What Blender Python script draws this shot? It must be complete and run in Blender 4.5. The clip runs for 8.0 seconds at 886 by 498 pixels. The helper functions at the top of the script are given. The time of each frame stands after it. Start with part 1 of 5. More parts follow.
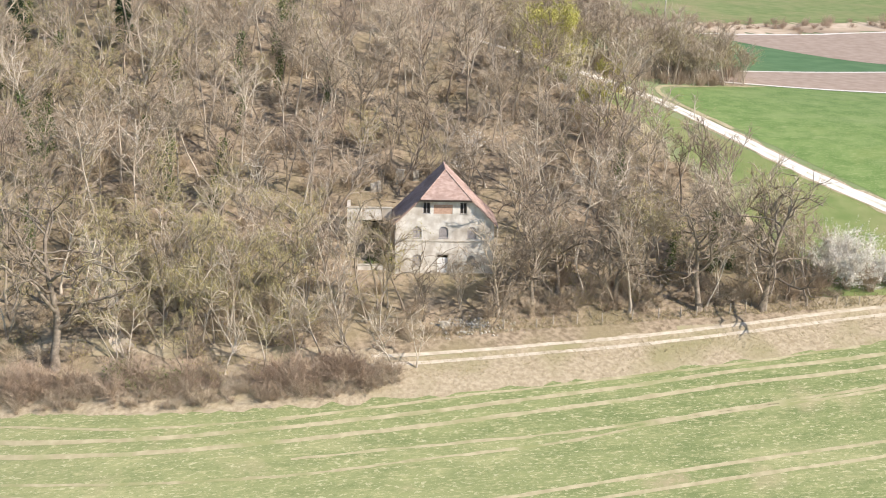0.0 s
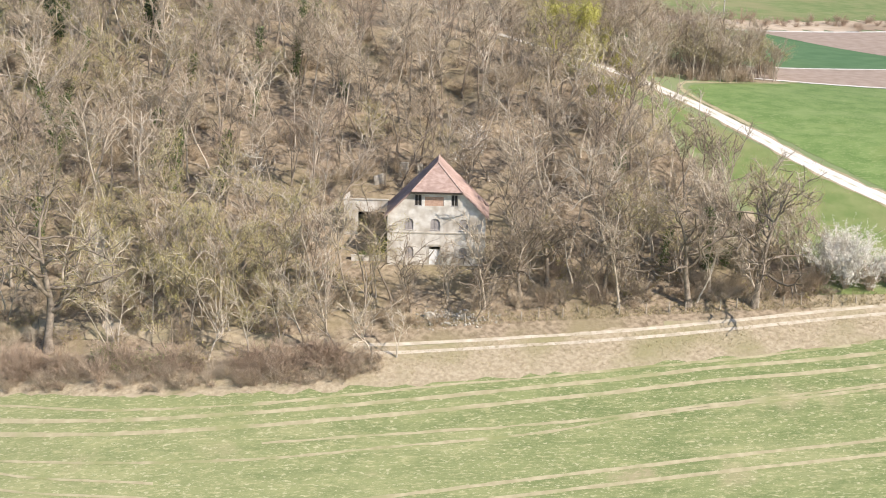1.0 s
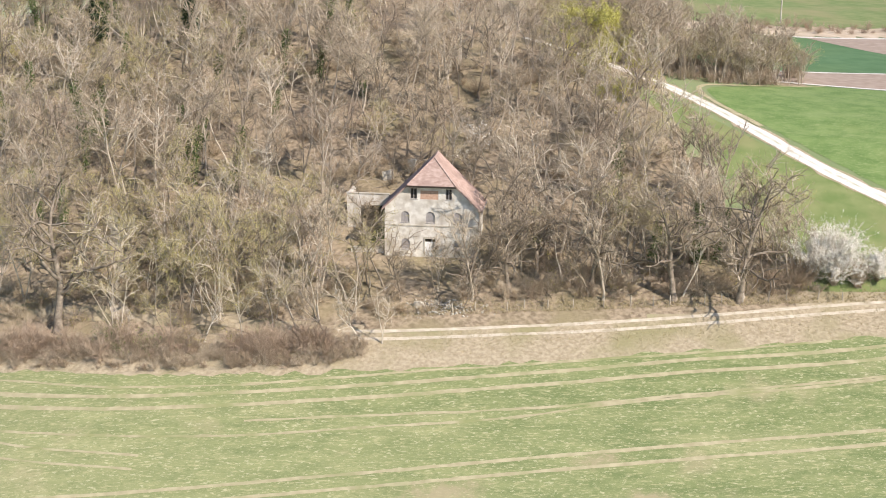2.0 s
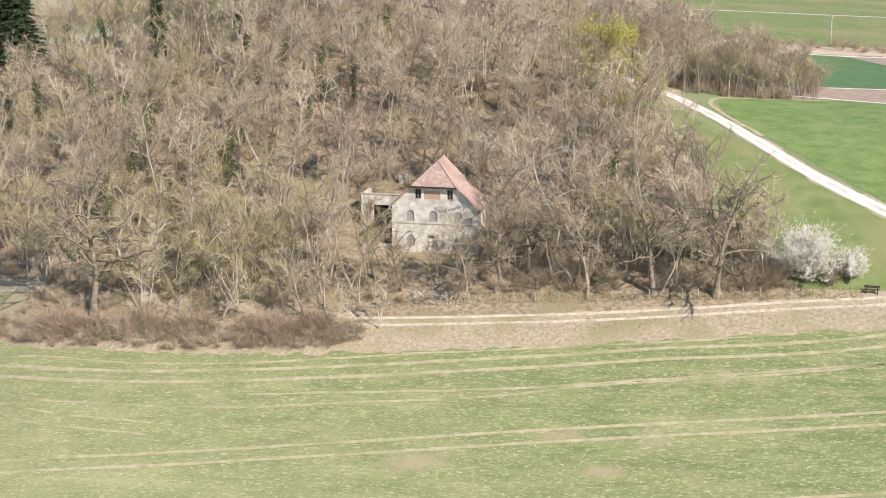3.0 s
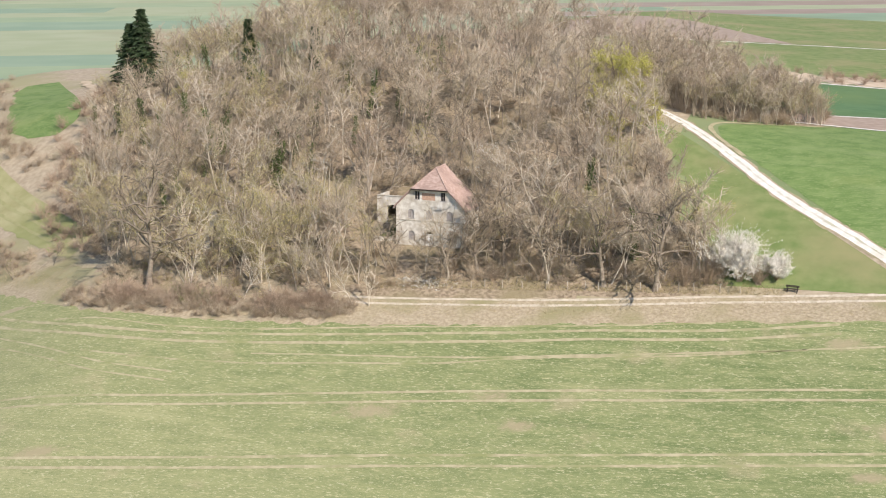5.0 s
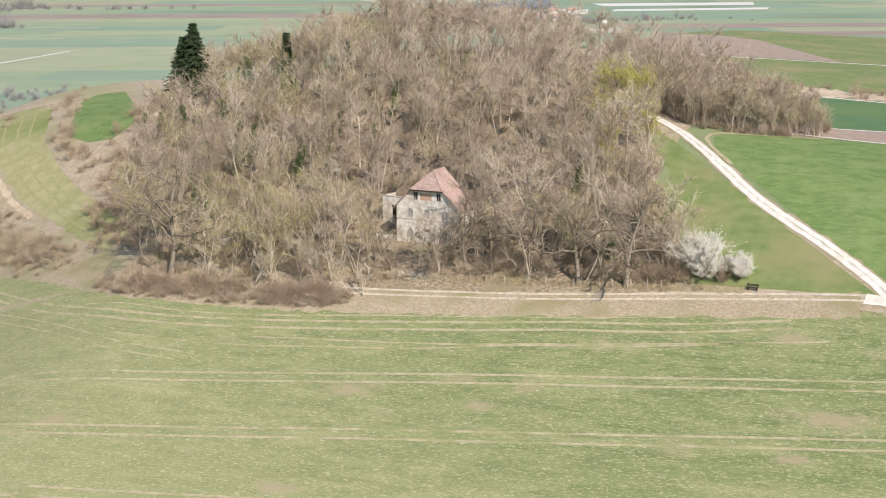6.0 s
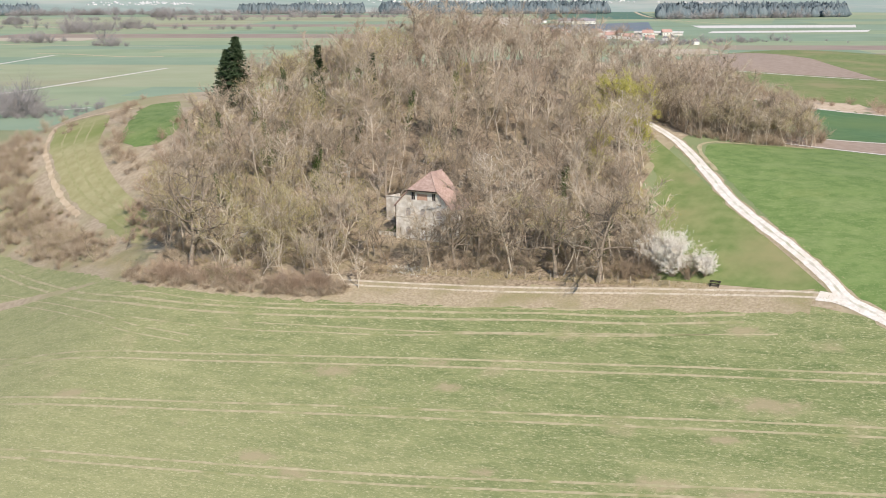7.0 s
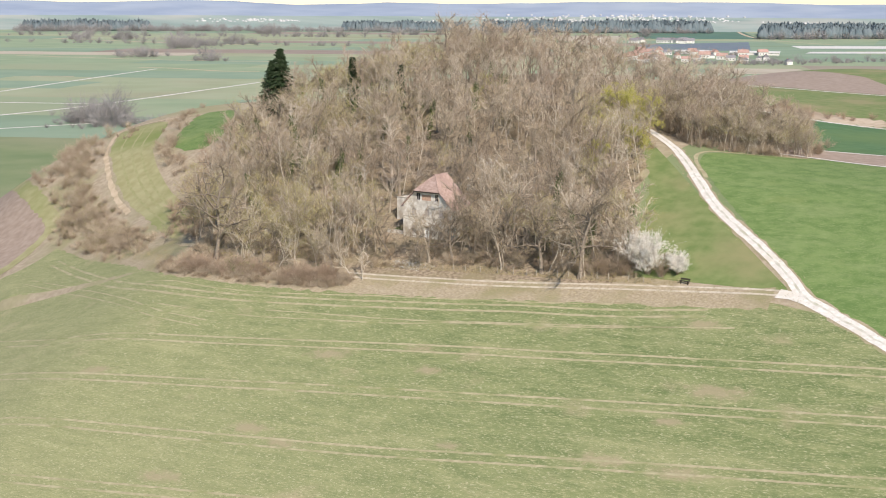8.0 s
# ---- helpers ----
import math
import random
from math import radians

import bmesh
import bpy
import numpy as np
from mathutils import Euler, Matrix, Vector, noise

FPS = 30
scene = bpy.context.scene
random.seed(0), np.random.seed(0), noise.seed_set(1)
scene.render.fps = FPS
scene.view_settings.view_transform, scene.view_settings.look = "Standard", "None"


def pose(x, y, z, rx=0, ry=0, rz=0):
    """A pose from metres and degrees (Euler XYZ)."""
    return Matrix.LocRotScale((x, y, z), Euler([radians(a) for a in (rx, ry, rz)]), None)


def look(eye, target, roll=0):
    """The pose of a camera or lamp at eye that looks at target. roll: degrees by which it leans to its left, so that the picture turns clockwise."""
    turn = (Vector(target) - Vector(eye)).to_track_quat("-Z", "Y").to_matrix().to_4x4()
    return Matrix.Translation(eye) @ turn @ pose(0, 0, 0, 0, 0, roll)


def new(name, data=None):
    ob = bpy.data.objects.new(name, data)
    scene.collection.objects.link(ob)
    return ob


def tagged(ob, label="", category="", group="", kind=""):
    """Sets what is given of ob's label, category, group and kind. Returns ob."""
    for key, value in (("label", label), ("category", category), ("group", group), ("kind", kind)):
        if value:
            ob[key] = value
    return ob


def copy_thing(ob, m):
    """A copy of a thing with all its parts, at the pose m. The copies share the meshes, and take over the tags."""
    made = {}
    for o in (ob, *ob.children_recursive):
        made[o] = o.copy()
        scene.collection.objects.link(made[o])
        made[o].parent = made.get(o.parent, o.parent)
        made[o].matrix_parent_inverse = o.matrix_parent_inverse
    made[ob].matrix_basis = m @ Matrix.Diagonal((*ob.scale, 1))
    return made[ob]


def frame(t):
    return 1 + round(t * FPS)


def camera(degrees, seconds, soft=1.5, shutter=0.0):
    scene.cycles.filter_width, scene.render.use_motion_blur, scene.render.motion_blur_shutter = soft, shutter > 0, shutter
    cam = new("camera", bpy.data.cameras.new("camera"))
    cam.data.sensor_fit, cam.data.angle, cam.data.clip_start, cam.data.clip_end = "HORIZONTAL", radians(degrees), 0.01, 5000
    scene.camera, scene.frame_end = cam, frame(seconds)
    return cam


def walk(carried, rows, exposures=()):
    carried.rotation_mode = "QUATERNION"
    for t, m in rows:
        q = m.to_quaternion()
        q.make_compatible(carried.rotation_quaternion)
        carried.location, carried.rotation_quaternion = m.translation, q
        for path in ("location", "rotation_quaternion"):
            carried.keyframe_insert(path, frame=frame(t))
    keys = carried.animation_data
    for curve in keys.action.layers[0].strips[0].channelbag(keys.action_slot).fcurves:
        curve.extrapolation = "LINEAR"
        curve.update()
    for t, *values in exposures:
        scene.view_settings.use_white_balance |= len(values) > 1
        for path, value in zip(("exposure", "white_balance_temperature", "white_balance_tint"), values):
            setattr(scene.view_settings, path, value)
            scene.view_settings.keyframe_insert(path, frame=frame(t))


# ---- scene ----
cam = camera(36, 8.0, soft=1.0)
PATH = [  # seconds, eye, tilt, turn, roll
    (0, -23.35, -147.92, 53.32, -15.960, -8.118, 1.653),
    (0.5, -15.50, -149.48, 53.25, -16.026, -5.412, 1.345),
    (1, -7.72, -150.94, 52.88, -16.001, -2.854, 1.015),
    (1.5, 0.02, -152.67, 52.26, -15.831, -0.266, 0.741),
    (2, 8.16, -156.85, 51.60, -15.374, 2.451, 0.401),
    (2.5, 16.73, -163.03, 51.11, -14.755, 5.202, 0.055),
    (3, 25.63, -169.97, 51.03, -14.176, 7.850, -0.174),
    (3.5, 34.83, -176.65, 51.39, -13.760, 10.300, -0.227),
    (4, 44.51, -182.93, 51.76, -13.381, 12.632, -0.260),
    (4.5, 54.88, -188.64, 52.10, -13.036, 15.016, -0.289),
    (5, 66.24, -193.79, 52.28, -12.668, 17.520, -0.285),
    (5.5, 78.33, -198.39, 52.23, -12.260, 20.050, -0.252),
    (6, 90.73, -202.38, 51.86, -11.814, 22.484, -0.201),
    (6.5, 103.08, -205.83, 51.20, -11.343, 24.750, -0.149),
    (7, 115.51, -209.03, 50.62, -10.900, 26.975, -0.092),
    (7.5, 128.29, -212.21, 50.19, -10.507, 29.222, 0.062),
    (8, 141.46, -215.40, 50.00, -10.144, 31.427, 0.247),
]
walk(cam, [(t, pose(x, y, z, 90 + tilt, 0, turn) @ pose(0, 0, 0, 0, 0, roll)) for t, x, y, z, tilt, turn, roll in PATH],
     exposures=[(0, 0.42, 6850, 15), (1.7, 0.38, 6850, 15), (3.5, 0.3, 6850, 15), (6, 0.14, 6850, 15), (8, 0.06, 6850, 15)])

# ---- sky and sun ----
SUN_DIR = Vector((0.62, -0.48, 0.62)).normalized()
world = bpy.data.worlds.new("world")
scene.world = world
world.use_nodes = True
wn = world.node_tree
sky = wn.nodes.new("ShaderNodeTexSky")
sky.sky_type, sky.sun_disc = "NISHITA", False
sky.sun_elevation = math.asin(SUN_DIR.z)
sky.sun_rotation = math.atan2(SUN_DIR.x, SUN_DIR.y)
sky.air_density, sky.dust_density, sky.ozone_density = 1.0, 0.1, 3.0
wn.links.new(sky.outputs[0], wn.nodes["Background"].inputs[0])
wn.nodes["Background"].inputs[1].default_value = 0.13
sun = new("sun", bpy.data.lights.new("sun", "SUN"))
sun.data.energy, sun.data.angle, sun.data.color = 5.0, radians(0.55), (1.0, 0.96, 0.90)
sun.matrix_world = look((0, 0, 200), Vector((0, 0, 200)) - SUN_DIR)


# ---- materials ----
def mat(name, c1, c2, scale=1.0, rough=0.9, bump=0.0, c3=None, big=0.05, stretch=None, tone=False, metal=0.0, amount=0.55):
    """Two colours in fine grain, a third in large patches. tone: also varies by plant."""
    m = bpy.data.materials.new(name)
    m.use_nodes = True
    t = m.node_tree
    N, L = t.nodes.new, t.links.new
    bsdf = t.nodes["Principled BSDF"]
    bsdf.inputs["Roughness"].default_value = rough
    bsdf.inputs["Metallic"].default_value = metal
    bsdf.inputs["Specular IOR Level"].default_value = 0.25
    co = N("ShaderNodeTexCoord")
    mp = N("ShaderNodeMapping")
    L(co.outputs["Object"], mp.inputs[0])
    if stretch:
        mp.inputs["Rotation"].default_value = (0, 0, stretch[0])
        mp.inputs["Scale"].default_value = (stretch[1], stretch[2], 1)
    n1 = N("ShaderNodeTexNoise")
    n1.inputs["Scale"].default_value, n1.inputs["Detail"].default_value = scale, 6
    L(mp.outputs[0], n1.inputs["Vector"])
    r1 = N("ShaderNodeValToRGB")
    r1.color_ramp.elements[0].position, r1.color_ramp.elements[1].position = 0.35, 0.65
    r1.color_ramp.elements[0].color, r1.color_ramp.elements[1].color = (*c1, 1), (*c2, 1)
    L(n1.outputs[0], r1.inputs[0])
    out = r1.outputs[0]
    if tone:
        at = N("ShaderNodeAttribute")
        at.attribute_name = "tone"
        ob = N("ShaderNodeObjectInfo")
        ad = N("ShaderNodeMath")
        ad.operation = "ADD"
        L(at.outputs["Fac"], ad.inputs[0])
        L(ob.outputs["Random"], ad.inputs[1])
        fr = N("ShaderNodeMath")
        fr.operation = "FRACT"
        L(ad.outputs[0], fr.inputs[0])
        mx = N("ShaderNodeMix")
        mx.data_type = "RGBA"
        L(fr.outputs[0], mx.inputs[0])
        mx.inputs[6].default_value, mx.inputs[7].default_value = (*c1, 1), (*c2, 1)
        out = mx.outputs[2]
    if c3:
        n2 = N("ShaderNodeTexNoise")
        n2.inputs["Scale"].default_value, n2.inputs["Detail"].default_value = big, 5
        L(co.outputs["Object"], n2.inputs["Vector"])
        r2 = N("ShaderNodeValToRGB")
        r2.color_ramp.elements[0].position, r2.color_ramp.elements[1].position = amount - 0.07, amount + 0.13
        r2.color_ramp.elements[0].color, r2.color_ramp.elements[1].color = (0, 0, 0, 1), (1, 1, 1, 1)
        L(n2.outputs[0], r2.inputs[0])
        mx2 = N("ShaderNodeMix")
        mx2.data_type = "RGBA"
        L(r2.outputs[0], mx2.inputs[0])
        L(out, mx2.inputs[6])
        mx2.inputs[7].default_value = (*c3, 1)
        out = mx2.outputs[2]
    L(out, bsdf.inputs["Base Color"])
    if bump:
        b = N("ShaderNodeBump")
        b.inputs["Strength"].default_value, b.inputs["Distance"].default_value = min(bump, 1), max(bump, 0.02)
        L(n1.outputs[0], b.inputs["Height"])
        L(b.outputs[0], bsdf.inputs["Normal"])
    return m


M_ROUGH = mat("rough_grassland", (0.34, 0.275, 0.19), (0.45, 0.37, 0.265), 0.8, 1.0, 0.2, (0.32, 0.295, 0.165), 0.07, amount=0.5)
M_SOIL = mat("leaf_litter", (0.19, 0.145, 0.095), (0.395, 0.315, 0.22), 1.6, 1.0, 0.3, (0.27, 0.225, 0.13), 0.09)


def crop_mat(name, dark, light, straw, soil, turn, fleck=0.55, thin=False, bare=(), rows=(0.3, 1.3)):
    """Young cereal: drilled rows, straw-coloured flecks, large bare patches."""
    m = mat(name, dark, light, 0.5, 1.0, 0.06, soil, 0.11, (turn, *rows), amount=0.68)
    t = m.node_tree
    N, L = t.nodes.new, t.links.new
    bsdf = t.nodes["Principled BSDF"]
    base = bsdf.inputs["Base Color"].links[0].from_socket
    co = N("ShaderNodeTexCoord")
    for scale, sx, sy, lo, hi, amt in ((1.3, 0.6, 2.6, fleck - 0.02, fleck + 0.08, 0.6), (0.16, 0.25, 1.0, 0.5, 0.72, 0.5), (4.0, 0.7, 1.6, 0.56, 0.62, 0.55)):
        mp = N("ShaderNodeMapping")
        mp.inputs["Rotation"].default_value, mp.inputs["Scale"].default_value = (0, 0, turn), (sx, sy, 1)
        L(co.outputs["Object"], mp.inputs[0])
        n = N("ShaderNodeTexNoise")
        n.inputs["Scale"].default_value, n.inputs["Detail"].default_value, n.inputs["Roughness"].default_value = scale, 8, 0.7
        L(mp.outputs[0], n.inputs["Vector"])
        r = N("ShaderNodeMapRange")
        r.inputs["From Min"].default_value, r.inputs["From Max"].default_value, r.inputs["To Max"].default_value = lo, hi, amt
        L(n.outputs[0], r.inputs["Value"])
        mx = N("ShaderNodeMix")
        mx.data_type = "RGBA"
        L(r.outputs[0], mx.inputs[0])
        L(base, mx.inputs[6])
        mx.inputs[7].default_value = (*straw, 1)
        base = mx.outputs[2]
    if thin:  # the straw tint strengthens down the slope and to the left
        sp = N("ShaderNodeSeparateXYZ")
        L(co.outputs["Object"], sp.inputs[0])
        r = N("ShaderNodeMapRange")
        r.interpolation_type = "SMOOTHSTEP"
        r.inputs["From Min"].default_value, r.inputs["From Max"].default_value, r.inputs["To Max"].default_value = 30, -140, 0.4
        ad = N("ShaderNodeMath")
        ad.operation = "MULTIPLY_ADD"
        L(sp.outputs[1], ad.inputs[0])
        ad.inputs[1].default_value = 1.6
        L(sp.outputs[0], ad.inputs[2])
        L(ad.outputs[0], r.inputs["Value"])
        mx = N("ShaderNodeMix")
        mx.data_type = "RGBA"
        L(r.outputs[0], mx.inputs[0])
        L(base, mx.inputs[6])
        mx.inputs[7].default_value = (*straw, 1)
        base = mx.outputs[2]
    if thin:  # single plants and stubble show through as specks
        for scale, sx, sy, lo, hi, amt, tint in ((2.0, 0.7, 1.8, 0.56, 0.64, 0.5, dark), (2.6, 0.6, 1.5, 0.58, 0.64, 0.55, (0.56, 0.52, 0.33))):
            mp = N("ShaderNodeMapping")
            mp.inputs["Rotation"].default_value, mp.inputs["Scale"].default_value = (0, 0, turn), (sx, sy, 1)
            L(co.outputs["Object"], mp.inputs[0])
            n = N("ShaderNodeTexNoise")
            n.inputs["Scale"].default_value, n.inputs["Detail"].default_value, n.inputs["Roughness"].default_value = scale, 4, 0.65
            L(mp.outputs[0], n.inputs["Vector"])
            r = N("ShaderNodeMapRange")
            r.inputs["From Min"].default_value, r.inputs["From Max"].default_value, r.inputs["To Max"].default_value = lo, hi, amt
            L(n.outputs[0], r.inputs["Value"])
            mx = N("ShaderNodeMix")
            mx.data_type = "RGBA"
            L(r.outputs[0], mx.inputs[0])
            L(base, mx.inputs[6])
            mx.inputs[7].default_value = (*tint, 1)
            base = mx.outputs[2]
    for px, py, w in bare:  # worn places of their own shape
        mp = N("ShaderNodeMapping")
        mp.vector_type = "TEXTURE"
        mp.inputs["Location"].default_value, mp.inputs["Rotation"].default_value, mp.inputs["Scale"].default_value = (px, py, 0), (0, 0, 0.09), (w, w * 0.36, 1000)
        L(co.outputs["Object"], mp.inputs[0])
        ln = N("ShaderNodeVectorMath")
        ln.operation = "LENGTH"
        L(mp.outputs[0], ln.inputs[0])
        n = N("ShaderNodeTexNoise")
        n.inputs["Scale"].default_value, n.inputs["Detail"].default_value, n.inputs["Roughness"].default_value = 0.5, 8, 0.75
        L(co.outputs["Object"], n.inputs["Vector"])
        ad = N("ShaderNodeMath")
        ad.operation = "MULTIPLY_ADD"
        L(n.outputs[0], ad.inputs[0])
        ad.inputs[1].default_value = 2.6
        L(ln.outputs["Value"], ad.inputs[2])
        r = N("ShaderNodeMapRange")
        r.interpolation_type = "SMOOTHSTEP"
        r.inputs["From Min"].default_value, r.inputs["From Max"].default_value, r.inputs["To Max"].default_value = 2.35, 1.45, 0.75
        L(ad.outputs[0], r.inputs["Value"])
        mx = N("ShaderNodeMix")
        mx.data_type = "RGBA"
        L(r.outputs[0], mx.inputs[0])
        L(base, mx.inputs[6])
        mx.inputs[7].default_value = (*soil, 1)
        base = mx.outputs[2]
    L(base, bsdf.inputs["Base Color"])
    return m


BARE = ((2.9, -26.7, 5.5), (24, -27.5, 4.0), (19, -22.5, 3.5), (-43.2, -38, 5.0), (73, -24, 6.5), (64.5, -8, 4.5), (68.6, -32, 3.0), (1, -47.3, 5.0), (10, -49.4, 4.0), (62.2, -42, 5.0), (74.5, -42.3, 5.0), (-6, -61, 5.5), (37.6, -44.2, 3.0))
M_FIELD = crop_mat("winter_cereal", (0.138, 0.18, 0.068), (0.215, 0.245, 0.103), (0.43, 0.40, 0.215), (0.36, 0.295, 0.185), -0.09, thin=True, bare=BARE)
M_RUT = mat("tramline_soil", (0.345, 0.305, 0.18), (0.45, 0.395, 0.25), 0.9, 1.0, 0.1, (0.25, 0.265, 0.115), 0.2)
M_VERGE = mat("dry_verge", (0.32, 0.26, 0.17), (0.45, 0.375, 0.26), 2.2, 1.0, 0.3, (0.29, 0.26, 0.14), 0.12)
M_TRACK = mat("track_gravel", (0.45, 0.385, 0.285), (0.60, 0.53, 0.42), 1.1, 1.0, 0.1, (0.36, 0.30, 0.205), 0.4, amount=0.64)
M_ROAD = mat("limestone_gravel", (0.62, 0.58, 0.51), (0.76, 0.72, 0.65), 1.2, 1.0, 0.1, (0.62, 0.55, 0.43), 0.12, amount=0.62)
M_CROWN = mat("road_crown_grit", (0.48, 0.45, 0.36), (0.68, 0.64, 0.56), 0.6, 1.0, 0.1, (0.40, 0.39, 0.27), 0.4)
M_MEADOW = mat("meadow_grass", (0.145, 0.20, 0.065), (0.22, 0.25, 0.10), 0.35, 1.0, 0.1, (0.27, 0.25, 0.12), 0.05)
M_LUSH = crop_mat("lush_crop", (0.115, 0.19, 0.055), (0.17, 0.245, 0.08), (0.29, 0.33, 0.15), (0.20, 0.255, 0.085), 0.7, 0.57, rows=(0.7, 1.0))
M_PALE = mat("mown_meadow", (0.31, 0.29, 0.14), (0.39, 0.36, 0.195), 0.3, 1.0, 0.1, (0.20, 0.24, 0.075), 0.02)
M_PLOUGH = mat("ploughed_soil", (0.31, 0.235, 0.18), (0.39, 0.305, 0.24), 0.5, 1.0, 0.2)
M_SAND = mat("bare_loam", (0.46, 0.36, 0.24), (0.58, 0.47, 0.33), 0.5, 1.0, 0.2)
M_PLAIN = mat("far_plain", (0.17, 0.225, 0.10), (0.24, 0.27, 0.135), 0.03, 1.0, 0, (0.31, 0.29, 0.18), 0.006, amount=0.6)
M_BARK = mat("bark", (0.21, 0.165, 0.12), (0.60, 0.52, 0.415), 3.0, 0.95, 0.2, tone=True)
M_OAKTWIG = mat("oak_twigs", (0.26, 0.20, 0.14), (0.38, 0.305, 0.22), 2.0, 0.95)
M_OAKBARK = mat("oak_bark", (0.15, 0.12, 0.09), (0.31, 0.26, 0.20), 2.0, 0.95, 0.2)
M_TWIG = mat("twigs", (0.33, 0.25, 0.165), (0.56, 0.465, 0.335), 2.0, 0.95, tone=True)
M_TWIG_RED = mat("budding_twigs", (0.33, 0.24, 0.17), (0.45, 0.345, 0.255), 2.0, 0.95, tone=True)
M_TWIG_OLIVE = mat("olive_twigs", (0.35, 0.30, 0.16), (0.52, 0.46, 0.27), 2.0, 0.95, tone=True)
M_BRUSH = mat("brushwood", (0.31, 0.235, 0.165), (0.51, 0.42, 0.31), 2.0, 0.95, tone=True)
M_YELLOW = mat("yellow_leaves", (0.38, 0.37, 0.085), (0.52, 0.47, 0.15), 2.0, 0.8)
M_BUD = mat("yellow_green_buds", (0.36, 0.32, 0.10), (0.52, 0.45, 0.17), 2.0, 0.9, tone=True)
M_IVY = mat("ivy_leaves", (0.06, 0.095, 0.028), (0.15, 0.19, 0.065), 3.0, 0.6)
M_NEEDLE = mat("fir_needles", (0.028, 0.05, 0.022), (0.065, 0.10, 0.042), 2.0, 0.7)
M_BLOSSOM = mat("white_blossom", (0.74, 0.69, 0.60), (0.86, 0.83, 0.76), 3.0, 0.8)
M_GRASS = mat("grass_tufts", (0.33, 0.28, 0.14), (0.48, 0.40, 0.26), 3.0, 0.95, tone=True)
M_PLASTER = mat("weathered_plaster", (0.56, 0.51, 0.43), (0.77, 0.735, 0.66), 1.3, 0.95, 0.1, (0.43, 0.375, 0.30), 0.5, amount=0.55)


# ---- lie of the land ----
def soft_plus(v, k):
    return k * np.logaddexp(0, np.asarray(v, float) / k)


def land(x, y):
    """Height of the ground: the sloping field, the wooded hill and the plain round it."""
    x, y = np.asarray(x, float), np.asarray(y, float)
    run = y + soft_plus(-(y + 85), 8)
    slope = -1.2 + 0.05 * np.clip(x, -200, 150) - 0.02 * soft_plus(np.minimum(x, 150), 6) + 0.40 * (run + 3)
    u = x + 25
    back = 1 / (1 + np.exp(np.clip((170 - y) / 15, -30, 30)))
    right = 17.5 + 11.5 * np.exp(-((u / 55) ** 2)) * (1 - back) + 4 * np.exp(-(((u - 40) / 80) ** 2)) * back - 0.09 * soft_plus(y - 430, 30)
    left = 29 - 24 * (1 - np.exp(-((u / 120) ** 2))) - 0.45 * soft_plus(-(x + 172), 8) - 0.2 * soft_plus(y - 160, 15)
    left = left + 6 * np.exp(-(((x + 155) / 30) ** 2)) / (1 + np.exp(np.clip(-(y - 95) / 10, -30, 30)))
    w = 1 / (1 + np.exp(np.clip(-(u + 0.4 * soft_plus(y - 170, 15)) / 12, -40, 40)))
    cap = np.maximum(right, -60) * w + np.maximum(left, -60) * (1 - w)
    cap = cap + 3.0 * np.exp(-(((x + 31) / 36) ** 2))
    z = cap - soft_plus(cap - slope, 3)
    z = z - 0.26 * soft_plus(-(x + 52), 6) / (1 + np.exp(np.clip((y - 55) / 12, -30, 30)))
    return np.where(y < 0, np.maximum(z, -50), -20 + soft_plus(z + 20, 3) * 1.0 + np.minimum(0, (z + 20)) * np.exp(-np.maximum(y, 0) / 30))


def lz(x, y):
    return float(land(x, y))


def arrays_mesh(name, verts, faces, material, tone=None, smooth=False):
    """A mesh from arrays of points and of triangles or quads."""
    verts, faces = np.asarray(verts, np.float32), np.asarray(faces, np.int32)
    me = bpy.data.meshes.new(name)
    k = faces.shape[1]
    me.vertices.add(len(verts))
    me.vertices.foreach_set("co", verts.ravel())
    me.loops.add(faces.size)
    me.loops.foreach_set("vertex_index", faces.ravel())
    me.polygons.add(len(faces))
    me.polygons.foreach_set("loop_start", np.arange(0, faces.size, k, dtype=np.int32))
    if tone is not None:
        at = me.attributes.new("tone", "FLOAT", "POINT")
        at.data.foreach_set("value", np.asarray(tone, np.float32))
    me.update(calc_edges=True)
    me.validate()
    me.materials.append(material)
    if smooth:
        me.polygons.foreach_set("use_smooth", np.ones(len(faces), bool))
    return me


def grid_faces(nu, nv):
    i = np.arange((nu - 1) * (nv - 1))
    a = (i // (nv - 1)) * nv + i % (nv - 1)
    return np.stack([a, a + nv, a + nv + 1, a + 1], 1)


def axis(near0, near1, step, far0, far1, n):
    g = np.linspace(0, 1, n) ** 2.2
    return np.concatenate([(near0 + (far0 - near0) * g)[::-1], np.arange(near0 + step, near1 - step / 2, step), near1 + (far1 - near1) * g])


gx, gy = axis(-190, 150, 2.0, -4800, 4800, 36), axis(-110, 190, 2.0, -700, 4700, 36)
GX, GY = np.meshgrid(gx, gy, indexing="ij")
ground = new("ground", arrays_mesh("ground", np.stack([GX, GY, land(GX, GY)], -1).reshape(-1, 3), grid_faces(len(gx), len(gy)), M_SOIL, smooth=True))
ground.data.materials.append(M_PLAIN)
ground.data.materials.append(M_ROUGH)
FX, FY = ((GX[1:, 1:] + GX[:-1, :-1]) / 2).ravel(), ((GY[1:, 1:] + GY[:-1, :-1]) / 2).ravel()
wooded = (FX > np.interp(FY, [-6, 2, 25, 60, 100, 140], [-56, -54, -75, -92, -100, -100]) - 2) & (FX < np.where(FY < 66, 45 - 0.31 * FY, 58)) & (FY > -1.8 + 0.03 * np.maximum(FX, 0)) & (FY < 128)
